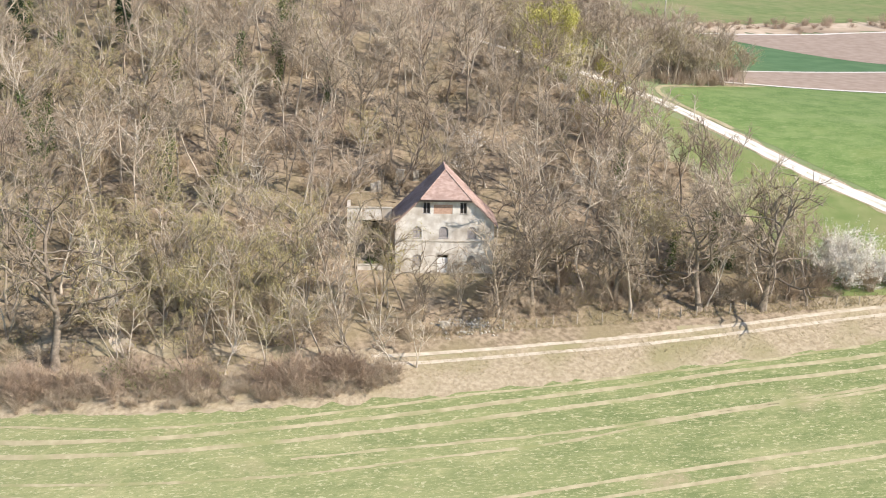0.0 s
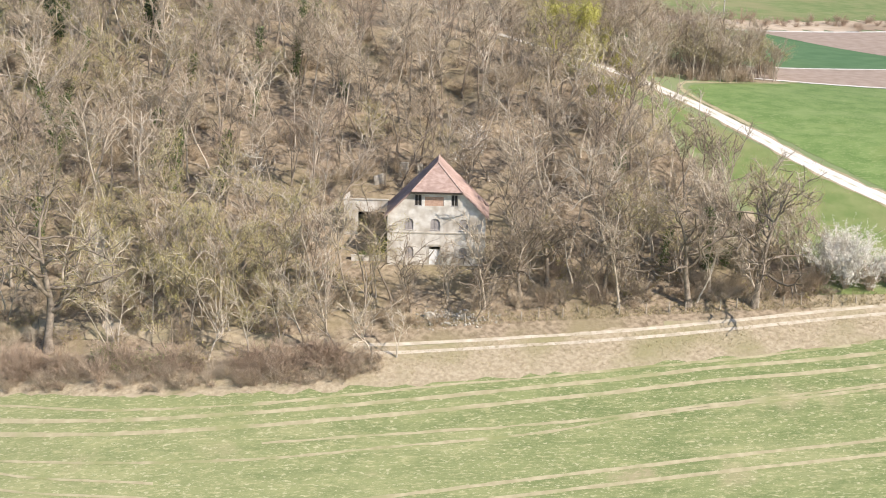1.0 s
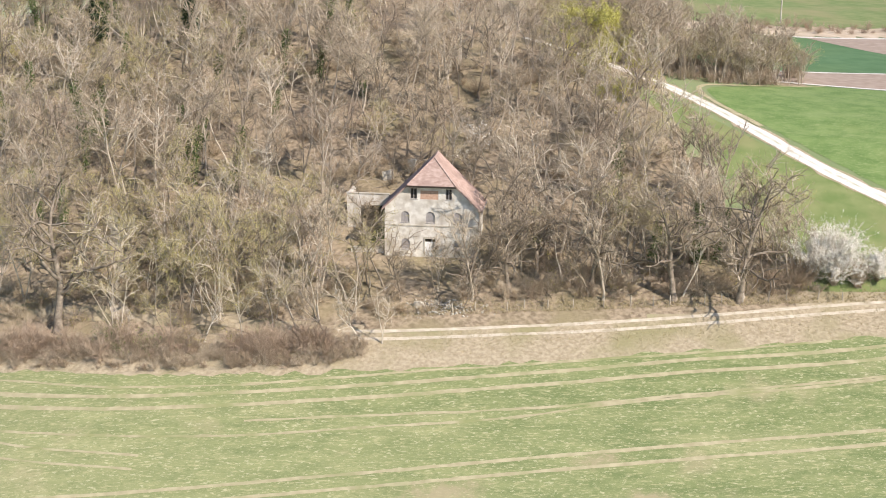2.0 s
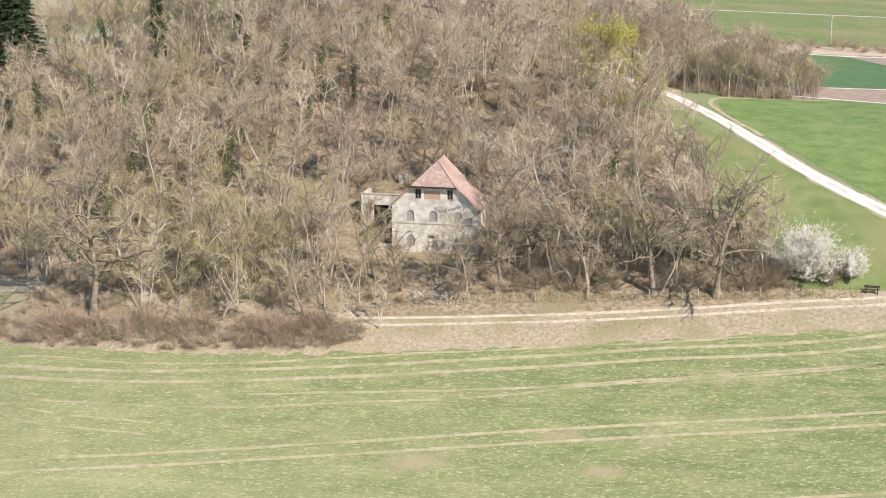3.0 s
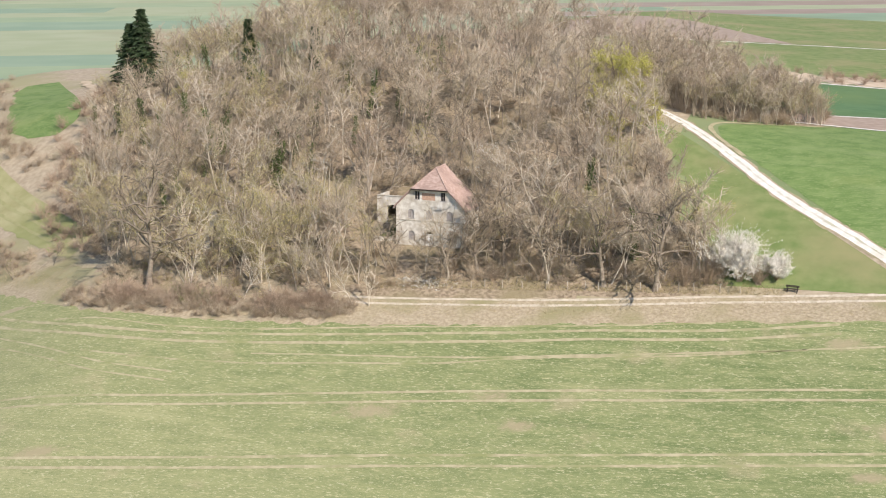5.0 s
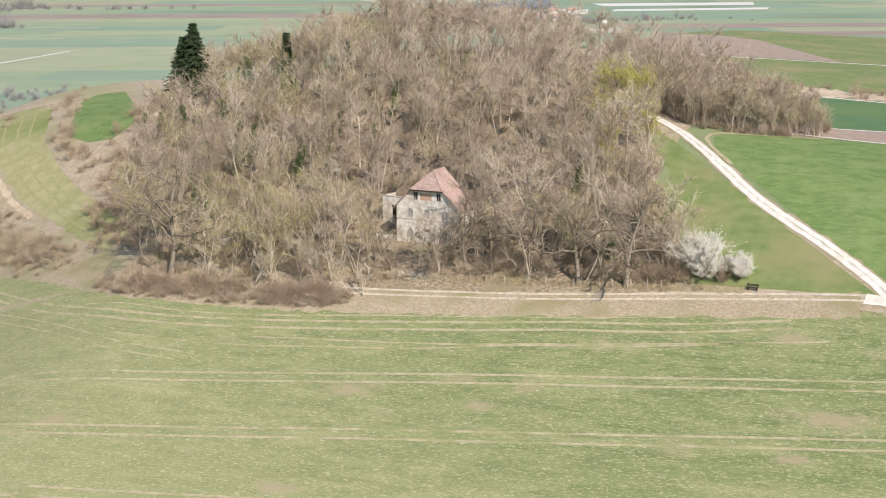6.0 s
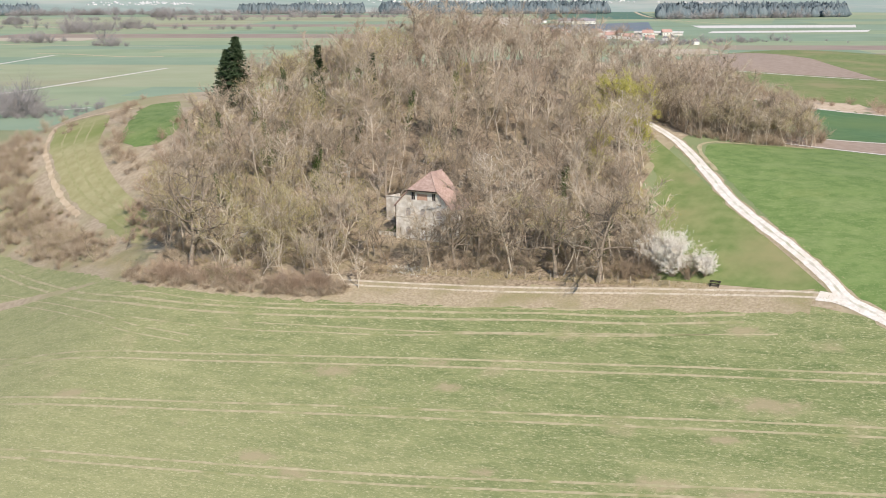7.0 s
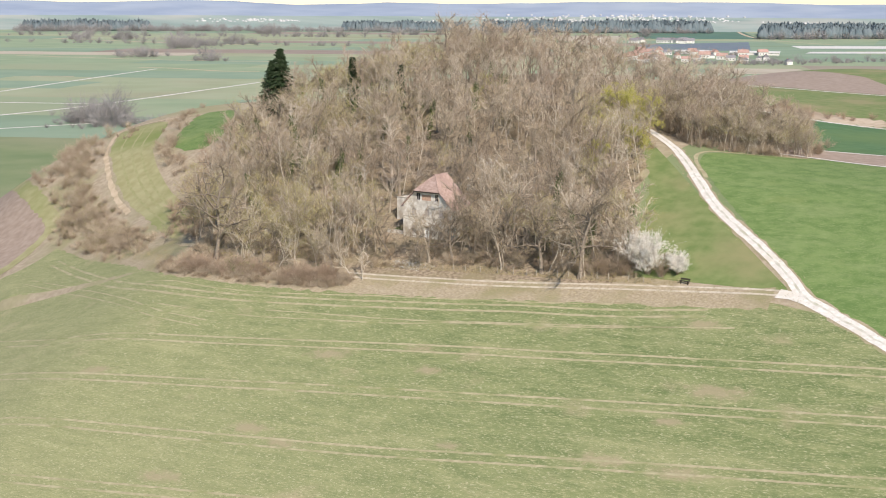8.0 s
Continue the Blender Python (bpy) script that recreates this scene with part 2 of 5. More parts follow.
plain = (np.hypot(FX + 20, FY - 40) > 250) | ((FX > 34) & (FY > 20)) | (FY < -60)
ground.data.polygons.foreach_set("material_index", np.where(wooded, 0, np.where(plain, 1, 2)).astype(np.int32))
tagged(ground, "brown hillside soil under dry leaves and grass", "ground", kind="structure")


def spline(points, step=1.5):
    """A smooth line through points of the plan."""
    p = np.array(points, float)
    p = np.vstack([2 * p[0] - p[1], p, 2 * p[-1] - p[-2]])
    out = []
    for i in range(1, len(p) - 2):
        n = max(2, int(np.hypot(*(p[i + 1] - p[i])) / step))
        t = np.linspace(0, 1, n, endpoint=False)[:, None]
        a, b, c, d = p[i - 1:i + 3]
        out.append(0.5 * (2 * b + (c - a) * t + (2 * a - 5 * b + 4 * c - d) * t**2 + (3 * b - a - 3 * c + d) * t**3))
    return np.vstack([*out, p[-2:-1]])


def ribbon(name, points, width, lift, material, label, category="road", wobble=0.0, cross=3, step=1.5, offset=0.0, kind="structure"):
    """A strip of ground along a line, laid over the land."""
    line = spline(points, step)
    d = np.gradient(line, axis=0)
    d /= np.hypot(d[:, 0], d[:, 1])[:, None] + 1e-9
    side = np.stack([-d[:, 1], d[:, 0]], 1)
    rng = np.random.RandomState(len(line))
    w = width * (0.5 + wobble * rng.uniform(-1, 1, (len(line), 2)))
    s = np.linspace(-1, 1, cross)
    off = np.where(s[None] < 0, s[None] * w[:, :1], s[None] * w[:, 1:]) + offset
    P = line[:, None] + side[:, None] * off[..., None]
    z = land(P[..., 0], P[..., 1]) + lift
    V = np.concatenate([P, z[..., None]], -1).reshape(-1, 3)
    ob = new(name, arrays_mesh(name, V, grid_faces(len(line), cross)[:, ::-1], material, smooth=True))
    return tagged(ob, label, category, kind=kind)


def sheet(name, edge_a, edge_b, n, m, lift, material, label, category="field", jag=0.0):
    """Ground between two lines of the plan, laid over the land."""
    def even(pts):
        line = spline(pts, 1.0)
        s = np.r_[0, np.cumsum(np.hypot(*np.diff(line, axis=0).T))]
        g = np.linspace(0, s[-1], n)
        return np.stack([np.interp(g, s, line[:, 0]), np.interp(g, s, line[:, 1])], 1)
    A, B = even(edge_a), even(edge_b)
    rng = np.random.RandomState(n)
    A = A + rng.uniform(-jag, jag, A.shape)
    t = np.linspace(0, 1, m)[None, :, None]
    P = A[:, None] * (1 - t) + B[:, None] * t
    V = np.concatenate([P, (land(P[..., 0], P[..., 1]) + lift)[..., None]], -1).reshape(-1, 3)
    F = grid_faces(n, m)
    p = V[F[0]]
    if np.cross(p[1] - p[0], p[2] - p[0])[2] < 0:
        F = F[:, ::-1]
    ob = new(name, arrays_mesh(name, V, F, material, smooth=True))
    return tagged(ob, label, category, kind="structure")


# the cereal field and the verge above it
EDGE = [(-123, 27.1), (-97, 14), (-76, 4.8), (-63, -1.2), (-49.5, -6), (-40, -7.9), (-27, -8.9), (-15, -8.5), (-2.5, -7.9), (20, -6.1), (41, -4.2), (58, -2.2), (74, -0.5), (85, -4), (94, -10.5), (115, -26)]
LOW = [(-127, 16), (-142, -12), (-120, -75), (-50, -112), (0, -114), (60, -114), (120, -112), (150, -80)]
sheet("cereal_field", EDGE, LOW, 200, 70, 0.035, M_FIELD, "green winter cereal field with tan bare patches", jag=0.25)
ribbon("verge", [(-118, 28), (-97, 17.5), (-76, 8), (-63, 1.6), (-50, -3.2), (-28, -5.6), (-8, -5.9), (8, -5.0), (32, -3.2), (48, -1.6), (62, -0.4), (73, 0.8)], 6.0, 0.04, M_VERGE, "dry tan grass verge between track and field", "verge", 0.08)
sheet("meadow_slope", [(46, 4), (41, 20), (34, 40), (20, 64)], [(75.5, 3), (66, 13), (48, 32.5), (21, 65)], 60, 16, 0.03, M_MEADOW, "green meadow between wood edge and gravel road", "meadow", 0.4)
sheet("crop_field", [(95, -9.2), (78, 4.2), (61.2, 22.6), (48.4, 38.6), (43.5, 45.5), (41, 50), (40, 54.5), (41, 58), (44.5, 60)], [(170, 2), (155, 35), (125, 56), (95, 62.5), (78, 66), (61, 68), (52, 63.8), (47, 61.5)], 70, 40, 0.03, M_LUSH, "deep green crop field beyond the gravel road", jag=0.2)

# track with its two ruts, gravel road
# the darker verge material stands for tree shade on this stretch
ribbon("shaded_track", [(-75, 14), (-60, 8.5), (-43.3, 2.8), (-27.3, 0.3), (-14.4, -1.8), (-8, -2.5)], 2.2, 0.055, M_VERGE, "overgrown track under the trees, coloured darker for their shade", "track", 0.2)
TRACK = [(-10.5, -2.9), (-3.7, -3.1), (8.5, -2.7), (19.6, -2.2), (33.5, -1.0), (47, 0.4), (61, 1.6), (70.5, 2.4), (77, 2.4)]
for side in (-0.66, 0.66):
    ribbon("track_rut", TRACK, 0.5, 0.06, M_TRACK, "pale gravel wheel rut of a farm track", "track", 0.07, offset=side)
ribbon("track_mouth", [(73.5, 2.35), (76, 2.0), (79, 0.9), (84, -2.0)], 2.3, 0.064, M_ROAD, "white gravel mouth of the farm track", "track", 0.06)
ROAD = [(12, 75), (22, 67.8), (33, 56.3), (44, 40.7), (50.6, 31.4), (57.2, 24), (66, 15.6), (74.4, 6.6), (77.8, 2.2), (83.5, -1.7), (90, -6), (112, -21)]
ribbon("crop_margin", [(46, 41), (42.2, 46.5), (39.8, 51), (38.6, 55), (40, 59.2), (45, 61.4), (52, 64.2), (61, 68.4)], 0.8, 0.065, M_RUT, "pale trodden margin round the crop corner", "margin", 0.2)
ribbon("road", ROAD, 2.05, 0.065, M_ROAD, "white limestone gravel farm road", "road", 0.04, cross=5)
ribbon("road_crown", ROAD, 0.34, 0.072, M_CROWN, "thin dry grass strip along the road's middle", "road edge", 0.45, cross=3)
ribbon("road_edge", ROAD, 2.8, 0.05, M_VERGE, "worn dry grass edge of the gravel road", "road edge", 0.12, cross=3)


ribbon("wood_path", [(-46, 25), (-42.5, 16), (-40.5, 9.2), (-39.2, 3.4), (-37.5, 0.5)], 1.8, 0.09, M_TRACK, "pale worn path down through the wood", "path", 0.2)


# tramlines
def tram(points, lift=0.06, width=0.44):
    for side in (-0.95, 0.95):
        ribbon("tramline", points, width, lift, M_RUT, "tan wheel line through the young cereal", "tramline", 0.14, offset=side)


tram([(-120, -12), (-100, -18), (-80, -23.5), (-62, -27), (-35, -27), (-10, -25.2), (3, -24), (26, -21.6), (43.6, -20), (64, -18), (97, -15)])
tram([(-110, -31), (-72.7, -37), (-51, -40), (-24, -38.8), (11, -35.3), (41.7, -32), (69, -29), (99, -25.9)])
tram([(-100, -56), (-51.7, -53.6), (-12.5, -51.4), (20.5, -48.6), (49, -44.9), (74, -41.5), (102, -38)])
tram([(-80, -71), (-35, -67.4), (-11, -65), (40, -59.5), (110, -50)])
tram([(-70, -84), (-20, -79), (40, -73), (110, -64)])
tram([(-114, 18), (-89, 4.5), (-68, -5.6), (-50.5, -11), (-38, -12.7), (-25, -12.9), (-8, -12.2), (3, -11.4), (17.5, -10.1), (31, -8.6), (48, -7.3), (64, -4.8)], width=0.55)
tram([(-113, 8.5), (-82, -4), (-62, -13), (-46, -19.3), (-31, -21.8)], 0.064, 0.3)
for thin in ([(-60, -6.6), (-50, -8), (-38, -10.3), (-21, -10.6), (-2, -9.2), (11, -8.3), (34, -6.3), (47, -4.8)], [(-49.5, -15.9), (-38, -17.6), (-21, -18.3), (-6, -17.5), (9, -16.5), (23, -14.2), (44, -12), (60, -9.5)], [(-20, -16.2), (9.4, -15.2), (29, -13.2), (49, -10.9), (70, -8.1)]):
    ribbon("tramline", thin, 0.34, 0.064, M_RUT, "thin tan line along the field edge", "tramline", 0.3)

# fields to the right, beyond the gravel road
M_TEAL = mat("blue_green_crop", (0.075, 0.155, 0.065), (0.105, 0.19, 0.085), 0.3, 1.0, 0, (0.13, 0.20, 0.075), 0.02)
M_REED = mat("dry_reed", (0.46, 0.36, 0.25), (0.60, 0.49, 0.36), 0.4, 1.0, 0.3, (0.33, 0.25, 0.17), 0.05)
LO = [(50, 68.6), (56, 69.5), (70, 68), (110, 62), (190, 45)]
UP = [(46, 80), (56, 83), (70, 86.5), (91, 90), (200, 108)]
TOP = [(20, 136), (55, 142), (74, 141), (100, 144.7), (121, 151.5), (230, 182)]
ribbon("field_path", LO, 1.1, 0.08, M_ROAD, "pale narrow path between fields", "path", 0.1)
sheet("ploughed_strip", LO, UP, 40, 16, 0.05, M_PLOUGH, "brown ploughed field strip")
ribbon("field_path", UP, 1.0, 0.08, M_ROAD, "pale narrow path between fields", "path", 0.1)
sheet("teal_field", UP, TOP, 40, 30, 0.05, M_TEAL, "blue-green young crop field")
sheet("ploughed_wedge", [(73, 139.5), (84, 116), (96, 101), (116, 96.5), (200, 112)], [(73.6, 140.6), (100, 144.2), (121, 151), (160, 161), (230, 181)], 40, 16, 0.085, M_PLOUGH, "brown ploughed wedge beside the blue-green crop")
ribbon("field_path", TOP, 1.5, 0.10, M_ROAD, "pale narrow path between fields", "path", 0.1)
ribbon("reed_strip", [(x, y + 9.5) for x, y in TOP], 16, 0.07, M_REED, "pale dry reed strip beyond the fields", "reeds", 0.2)
sheet("green_field", [(x, y + 18) for x, y in TOP], [(-60, 240), (30, 239), (100, 243), (200, 251), (330, 262)], 40, 24, 0.05, M_MEADOW, "green pasture field")
sheet("green_field", [(-85, 244), (30, 241), (100, 245), (200, 253), (330, 264)], [(-130, 425), (-20, 425), (80, 425), (200, 425), (330, 425)], 50, 40, 0.05, M_MEADOW, "green pasture field on the plateau")
sheet("ploughed_field", [(-50, 245), (0, 243), (42, 243.5)], [(-75, 385), (-30, 360), (0, 335)], 24, 24, 0.08, M_PLOUGH, "brown ploughed field before the village")
ribbon("field_road", [(-75, 242), (-20, 240), (30, 240), (100, 244), (240, 256)], 1.8, 0.09, M_ROAD, "pale field road", "road", 0.1, step=6)

# meadow, field and paths to the left
OUTER = [(-147, 93), (-154.5, 90.2), (-156.8, 86.6), (-150.3, 76.5), (-145.5, 69.8), (-134.8, 59.5), (-126, 52), (-115, 43.6), (-105.6, 37.5), (-91.7, 28.4), (-69.2, 12.6)]
INNER = [(-143, 91.5), (-140, 88), (-134.9, 80.8), (-124.6, 65.4), (-118.8, 59.5), (-113.8, 55), (-107.7, 50.1), (-97.3, 42.2), (-82.5, 31.5), (-68.5, 20.1)]
sheet("left_meadow", OUTER, INNER, 60, 14, 0.05, M_PALE, "pale mown meadow with faint mowing lines", "meadow", 0.4)
M_MOWN = mat("mown_line", (0.30, 0.29, 0.135), (0.35, 0.335, 0.17), 0.5, 1.0)
for k in (0.25, 0.5, 0.72):
    ribbon("mowing_line", [(a[0] * (1 - k) + b[0] * k, a[1] * (1 - k) + b[1] * k) for a, b in zip(OUTER[1:], INNER)], 0.6, 0.09, M_MOWN, "darker mowing line in the meadow", "meadow line", 0.2)
sheet("upper_crop", [(-137, 103), (-134.5, 92.3), (-124.3, 76.4), (-117.1, 64.9), (-108, 59.8)], [(-131, 108), (-118, 92), (-104.5, 75), (-98.5, 65), (-100.5, 59)], 30, 10, 0.06, M_LUSH, "bright green crop on a terrace", "field", 0.3)
ribbon("terrace_path", [(-137, 99), (-142.5, 97), (-148, 94.5), (-155.5, 91.5), (-158.3, 86.8), (-151.4, 76), (-146.5, 69), (-135.8, 58.6), (-127, 51), (-116, 42.6), (-106, 36)], 1.3, 0.10, M_SAND, "pale worn path along the meadow", "path", 0.2)
ribbon("terrace_bank", [(-139, 99), (-131.5, 85.5), (-121.5, 69), (-116, 60.5), (-110, 53.5)], 3.0, 0.12, M_VERGE, "dry grass bank between terraces", "bank", 0.2)
ribbon("sand_cutting", [(-124, 108), (-110, 90), (-99.5, 75.5), (-93, 66), (-90, 58), (-87.5, 51)], 2.6, 0.14, M_SAND, "bare sandy cutting at the wood edge", "path", 0.3)
sheet("ploughed_field", [(-139, 38), (-155, 50), (-175, 62), (-230, 100)], [(-131, 16), (-160, 20), (-200, 30), (-290, 70)], 30, 12, 0.07, M_PLOUGH, "bare brown ploughed field")
ribbon("grass_margin", [(-132.5, 12), (-134.2, 20), (-135.8, 31), (-138.2, 40), (-156, 51.2), (-178, 65), (-230, 103)], 4.0, 0.10, M_PALE, "olive grass margin round the ploughed field", "margin", 0.1)
ribbon("grass_path", [(-67.6, 8.2), (-98.9, 23.9), (-123.5, 34.4), (-140.7, 43), (-165, 60), (-200, 85)], 2.6, 0.08, M_VERGE, "dry grassy farm path", "path", 0.15)



# ---- trees ----
def tube(points, radii, sides):
    """Points and triangles of a tapered tube."""
    p, r = np.asarray(points, float), np.asarray(radii, float)
    d = np.gradient(p, axis=0)
    d /= np.linalg.norm(d, axis=1)[:, None] + 1e-9
    ref = np.where(np.abs(d[:, 2:3]) > 0.9, [[1.0, 0, 0]], [[0, 0, 1.0]])
    u = np.cross(d, ref)
    u /= np.linalg.norm(u, axis=1)[:, None] + 1e-9
    v = np.cross(d, u)
    a = np.arange(sides) * 2 * math.pi / sides
    ring = np.cos(a)[None, :, None] * u[:, None] + np.sin(a)[None, :, None] * v[:, None]
    V = (p[:, None] + ring * r[:, None, None]).reshape(-1, 3)
    n = len(p)
    i, j = np.meshgrid(np.arange(n - 1), np.arange(sides), indexing="ij")
    a0, a1 = i * sides + j, i * sides + (j + 1) % sides
    F = np.concatenate([np.stack([a0, a1, a1 + sides], -1).reshape(-1, 3), np.stack([a0, a1 + sides, a0 + sides], -1).reshape(-1, 3)])
    return V, F


class Bag:
    """Gathers pieces of geometry."""
    def __init__(self):
        self.v, self.f, self.n = [], [], 0

    def add(self, V, F):
        self.v.append(V)
        self.f.append(F + self.n)
        self.n += len(V)

    def done(self):
        return (np.vstack(self.v), np.vstack(self.f)) if self.v else (np.zeros((0, 3)), np.zeros((0, 3), int))


def slivers(rng, starts, ends, width):
    """Thin twigs: a long narrow triangle each."""
    d = ends - starts
    s = np.cross(d, rng.normal(size=d.shape))
    s *= (width / 2) / (np.linalg.norm(s, axis=1)[:, None] + 1e-9)
    V = np.stack([starts - s, starts + s, ends], 1).reshape(-1, 3)
    return V, np.arange(len(V)).reshape(-1, 3)


def flecks(rng, centres, size):
    """Small leaves or flowers: a folded quad each, as two triangles."""
    n = len(centres)
    a, b = rng.normal(size=(n, 3)), rng.normal(size=(n, 3))
    a *= size * rng.uniform(0.6, 1.2, (n, 1)) / np.linalg.norm(a, axis=1)[:, None]
    b *= size * rng.uniform(0.6, 1.2, (n, 1)) / np.linalg.norm(b, axis=1)[:, None]
    V = np.stack([centres - a, centres + b, centres + a, centres - b], 1).reshape(-1, 3)
    k = np.arange(n)[:, None] * 4
    return V, np.vstack([k + [0, 1, 2], k + [0, 2, 3]])


def bough(rng, start, way, length, bend, n=5, up=0.35):
    """A wandering limb that turns upwards."""
    pts, d = [np.array(start)], np.array(way, float)
    for _ in range(n):
        d = d + rng.normal(size=3) * bend + [0, 0, up / n]
        d /= np.linalg.norm(d)
        pts.append(pts[-1] + d * length / n)
    return np.array(pts)


def grow(seed, height, spread, trunk_r, bole=0.4, limbs=11, twigs=700, twig_w=0.036, lean=0.05, gnarl=0.13, forks=1, buds=0, ivy=0, rise=(0.55, 1.8), sides=7):
    """A bare tree: wood, twigs, bud places, ivy places."""
    rng = np.random.RandomState(seed)
    twigs = int(twigs * 0.6)
    wood, tips = Bag(), []
    for fork in range(forks):
        way = np.array([rng.normal() * lean, rng.normal() * lean, 1.0])
        if fork:
            way[:2] += rng.normal(size=2) * 0.25
        pts = bough(rng, (0, 0, -0.4), way / np.linalg.norm(way), height * 0.86 * (1 - 0.1 * fork), 0.07 + 0.22 * min(gnarl, 0.15), 9, 0.2)
        t = np.linspace(0, 1, len(pts))
        rad = trunk_r * (1 - 0.93 * t) ** 0.85 * (1 + 0.6 * np.exp(-t * 22)) / (1 + 0.4 * fork)
        wood.add(*tube(pts, rad, sides))
        n = max(4, limbs // forks)
        for i in range(n):
            f = bole + (0.9 - bole) * (i + rng.uniform(0, 1)) / n
            at = np.array([np.interp(f, t, pts[:, k]) for k in range(3)])
            ang = rng.uniform(0, 2 * math.pi)
            up = rng.uniform(*rise)
            L = spread * (1.25 - 0.55 * f) * rng.uniform(0.75, 1.15) * math.hypot(1, up) / 1.45
            L = min(L, (1.02 - f * 0.86) * height)
            limb = bough(rng, at, np.array([math.cos(ang), math.sin(ang), up]) / math.hypot(1, up), L, gnarl, 6, -0.12)
            r0 = min(np.interp(f, t, rad) * 0.7, 0.05 + 0.026 * L)
            wood.add(*tube(limb, np.maximum(np.linspace(r0, r0 * 0.3, len(limb)), 0.06), 4))
            for k in range(6):
                g = rng.uniform(0.3, 0.98)
                q = np.array([np.interp(g, np.linspace(0, 1, len(limb)), limb[:, c]) for c in range(3)])
                dq = (limb[-1] - limb[0]) / (L + 1e-6) + rng.normal(size=3) * 0.72 + [math.cos(ang) * 0.2, math.sin(ang) * 0.2, 0.1]
                sub = bough(rng, q, dq / np.linalg.norm(dq), L * rng.uniform(0.28, 0.5), gnarl * 1.3, 4, 0.2)
                wood.add(*tube(sub, np.linspace(max(r0 * 0.5, 0.056), 0.026, len(sub)), 3))
                tips.append(sub)
            tips.append(limb[2:])
    tips = np.vstack([np.stack([a[:-1], a[1:]], 1) for a in tips])
    pick = tips[rng.randint(len(tips), size=twigs)]
    s = rng.uniform(0, 1, (twigs, 1))
    starts = pick[:, 0] * (1 - s) + pick[:, 1] * s
    d = (pick[:, 1] - pick[:, 0])
    d /= np.linalg.norm(d, axis=1)[:, None] + 1e-9
    d = d * 0.55 + rng.normal(size=d.shape) * 0.6 + [0, 0, 0.12]
    ends = starts + d * rng.uniform(0.5, 1.4, (twigs, 1)) * height / 15
    tw = Bag()
    tw.add(*slivers(rng, starts, ends, twig_w))
    s2 = starts + (ends - starts) * rng.uniform(0.3, 0.8, (twigs, 1))
    e2 = s2 + (d + rng.normal(size=d.shape) * 0.5) * rng.uniform(0.25, 0.7, (twigs, 1)) * height / 15
    tw.add(*slivers(rng, s2, e2, twig_w * 0.8))
    places = ends[rng.randint(len(ends), size=buds)] + rng.normal(size=(buds, 3)) * 0.18 if buds else None
    climb = None
    if ivy:
        h = rng.uniform(0.05, 0.66, ivy)
        climb = np.stack([np.interp(h, t, pts[:, k]) for k in range(3)], 1) + rng.normal(size=(ivy, 3)) * np.array([0.4, 0.4, 0.35])
    return wood.done(), tw.done(), places, climb, rng


def part(name, mesh, parent, label=""):
    ob = new(name, mesh)
    ob.parent = parent
    return tagged(ob, label) if label else ob


def tree_kind(seed, label, category="tree", twig_mat=None, name="bare_tree", bud_mat=None, bud_size=0.1, bark=None, group="trees of the wood", **kw):
    """One tree with its parts."""
    (wv, wf), (tv, tf), buds, climb, rng = grow(seed, **kw)
    root = tagged(new(name), label, category, group=group)
    tone = rng.uniform()
    part("trunk", arrays_mesh("trunk", wv, wf, bark or M_BARK, np.full(len(wv), tone), True), root)
    tagged(part("crown", arrays_mesh("crown", tv, tf, twig_mat or M_TWIG, np.full(len(tv), tone)), root), kind="stuff")
    if buds is not None:
        bv, bf = flecks(rng, buds, bud_size)
        tagged(part("foliage", arrays_mesh("foliage", bv, bf, bud_mat or M_BUD, rng.uniform(0, 1, len(bv))), root), kind="stuff")
    if climb is not None:
        iv, jf = flecks(rng, climb, 0.17)
        tagged(part("ivy", arrays_mesh("ivy", iv, jf, M_IVY), root, "dark green climbing ivy"), kind="stuff")
    return root


KINDS = [
    tree_kind(1, "bare pale deciduous tree with a fan of rising limbs", height=17, spread=4.6, trunk_r=0.2),
    tree_kind(2, "bare slender deciduous tree with fine tan twigs", height=18, spread=3.6, trunk_r=0.16, bole=0.5, limbs=9),
    tree_kind(3, "bare tall pale-barked tree with fine twigs", height=20, spread=4.2, trunk_r=0.19, bole=0.48, limbs=12, twigs=850),
    tree_kind(4, "bare forked tree with reddish budding twigs", height=15, spread=4.6, trunk_r=0.17, forks=2, limbs=12, twig_mat=M_TWIG_RED, twigs=850),
    tree_kind(5, "bare broad tree with tangled tan twigs", height=14, spread=5.4, trunk_r=0.2, bole=0.3, limbs=13, gnarl=0.22, twigs=900),
    tree_kind(6, "slender tree with yellow-green opening buds", height=15, spread=4.0, trunk_r=0.13, forks=2, limbs=12, buds=900, bud_size=0.07, twig_mat=M_TWIG_OLIVE),
    tree_kind(7, "bare tree with its trunk wrapped in ivy", height=17, spread=4.0, trunk_r=0.17, ivy=900),
    tree_kind(8, "bare multi-stemmed tree with thin pale stems", height=14, spread=3.4, trunk_r=0.12, forks=3, limbs=12, twigs=700),
]
BUDDING, IVIED = 5, 6
OAK = tree_kind(21, "large gnarled bare oak with dark crooked limbs", "oak", name="oak_tree", bark=M_OAKBARK, twig_mat=M_OAKTWIG, group="oaks along the track", height=18, spread=9.0, trunk_r=0.42, bole=0.2, limbs=17, twigs=1500, gnarl=0.3, rise=(0.15, 1.3), twig_w=0.045)

# where the wood stands
WOOD_LEFT = [(-56, -6), (-54, 2), (-75, 25), (-92, 60), (-100, 100), (-100, 140)]


def wood_left(y):
    ys = [p[1] for p in WOOD_LEFT]
    return np.interp(y, ys, [p[0] for p in WOOD_LEFT])


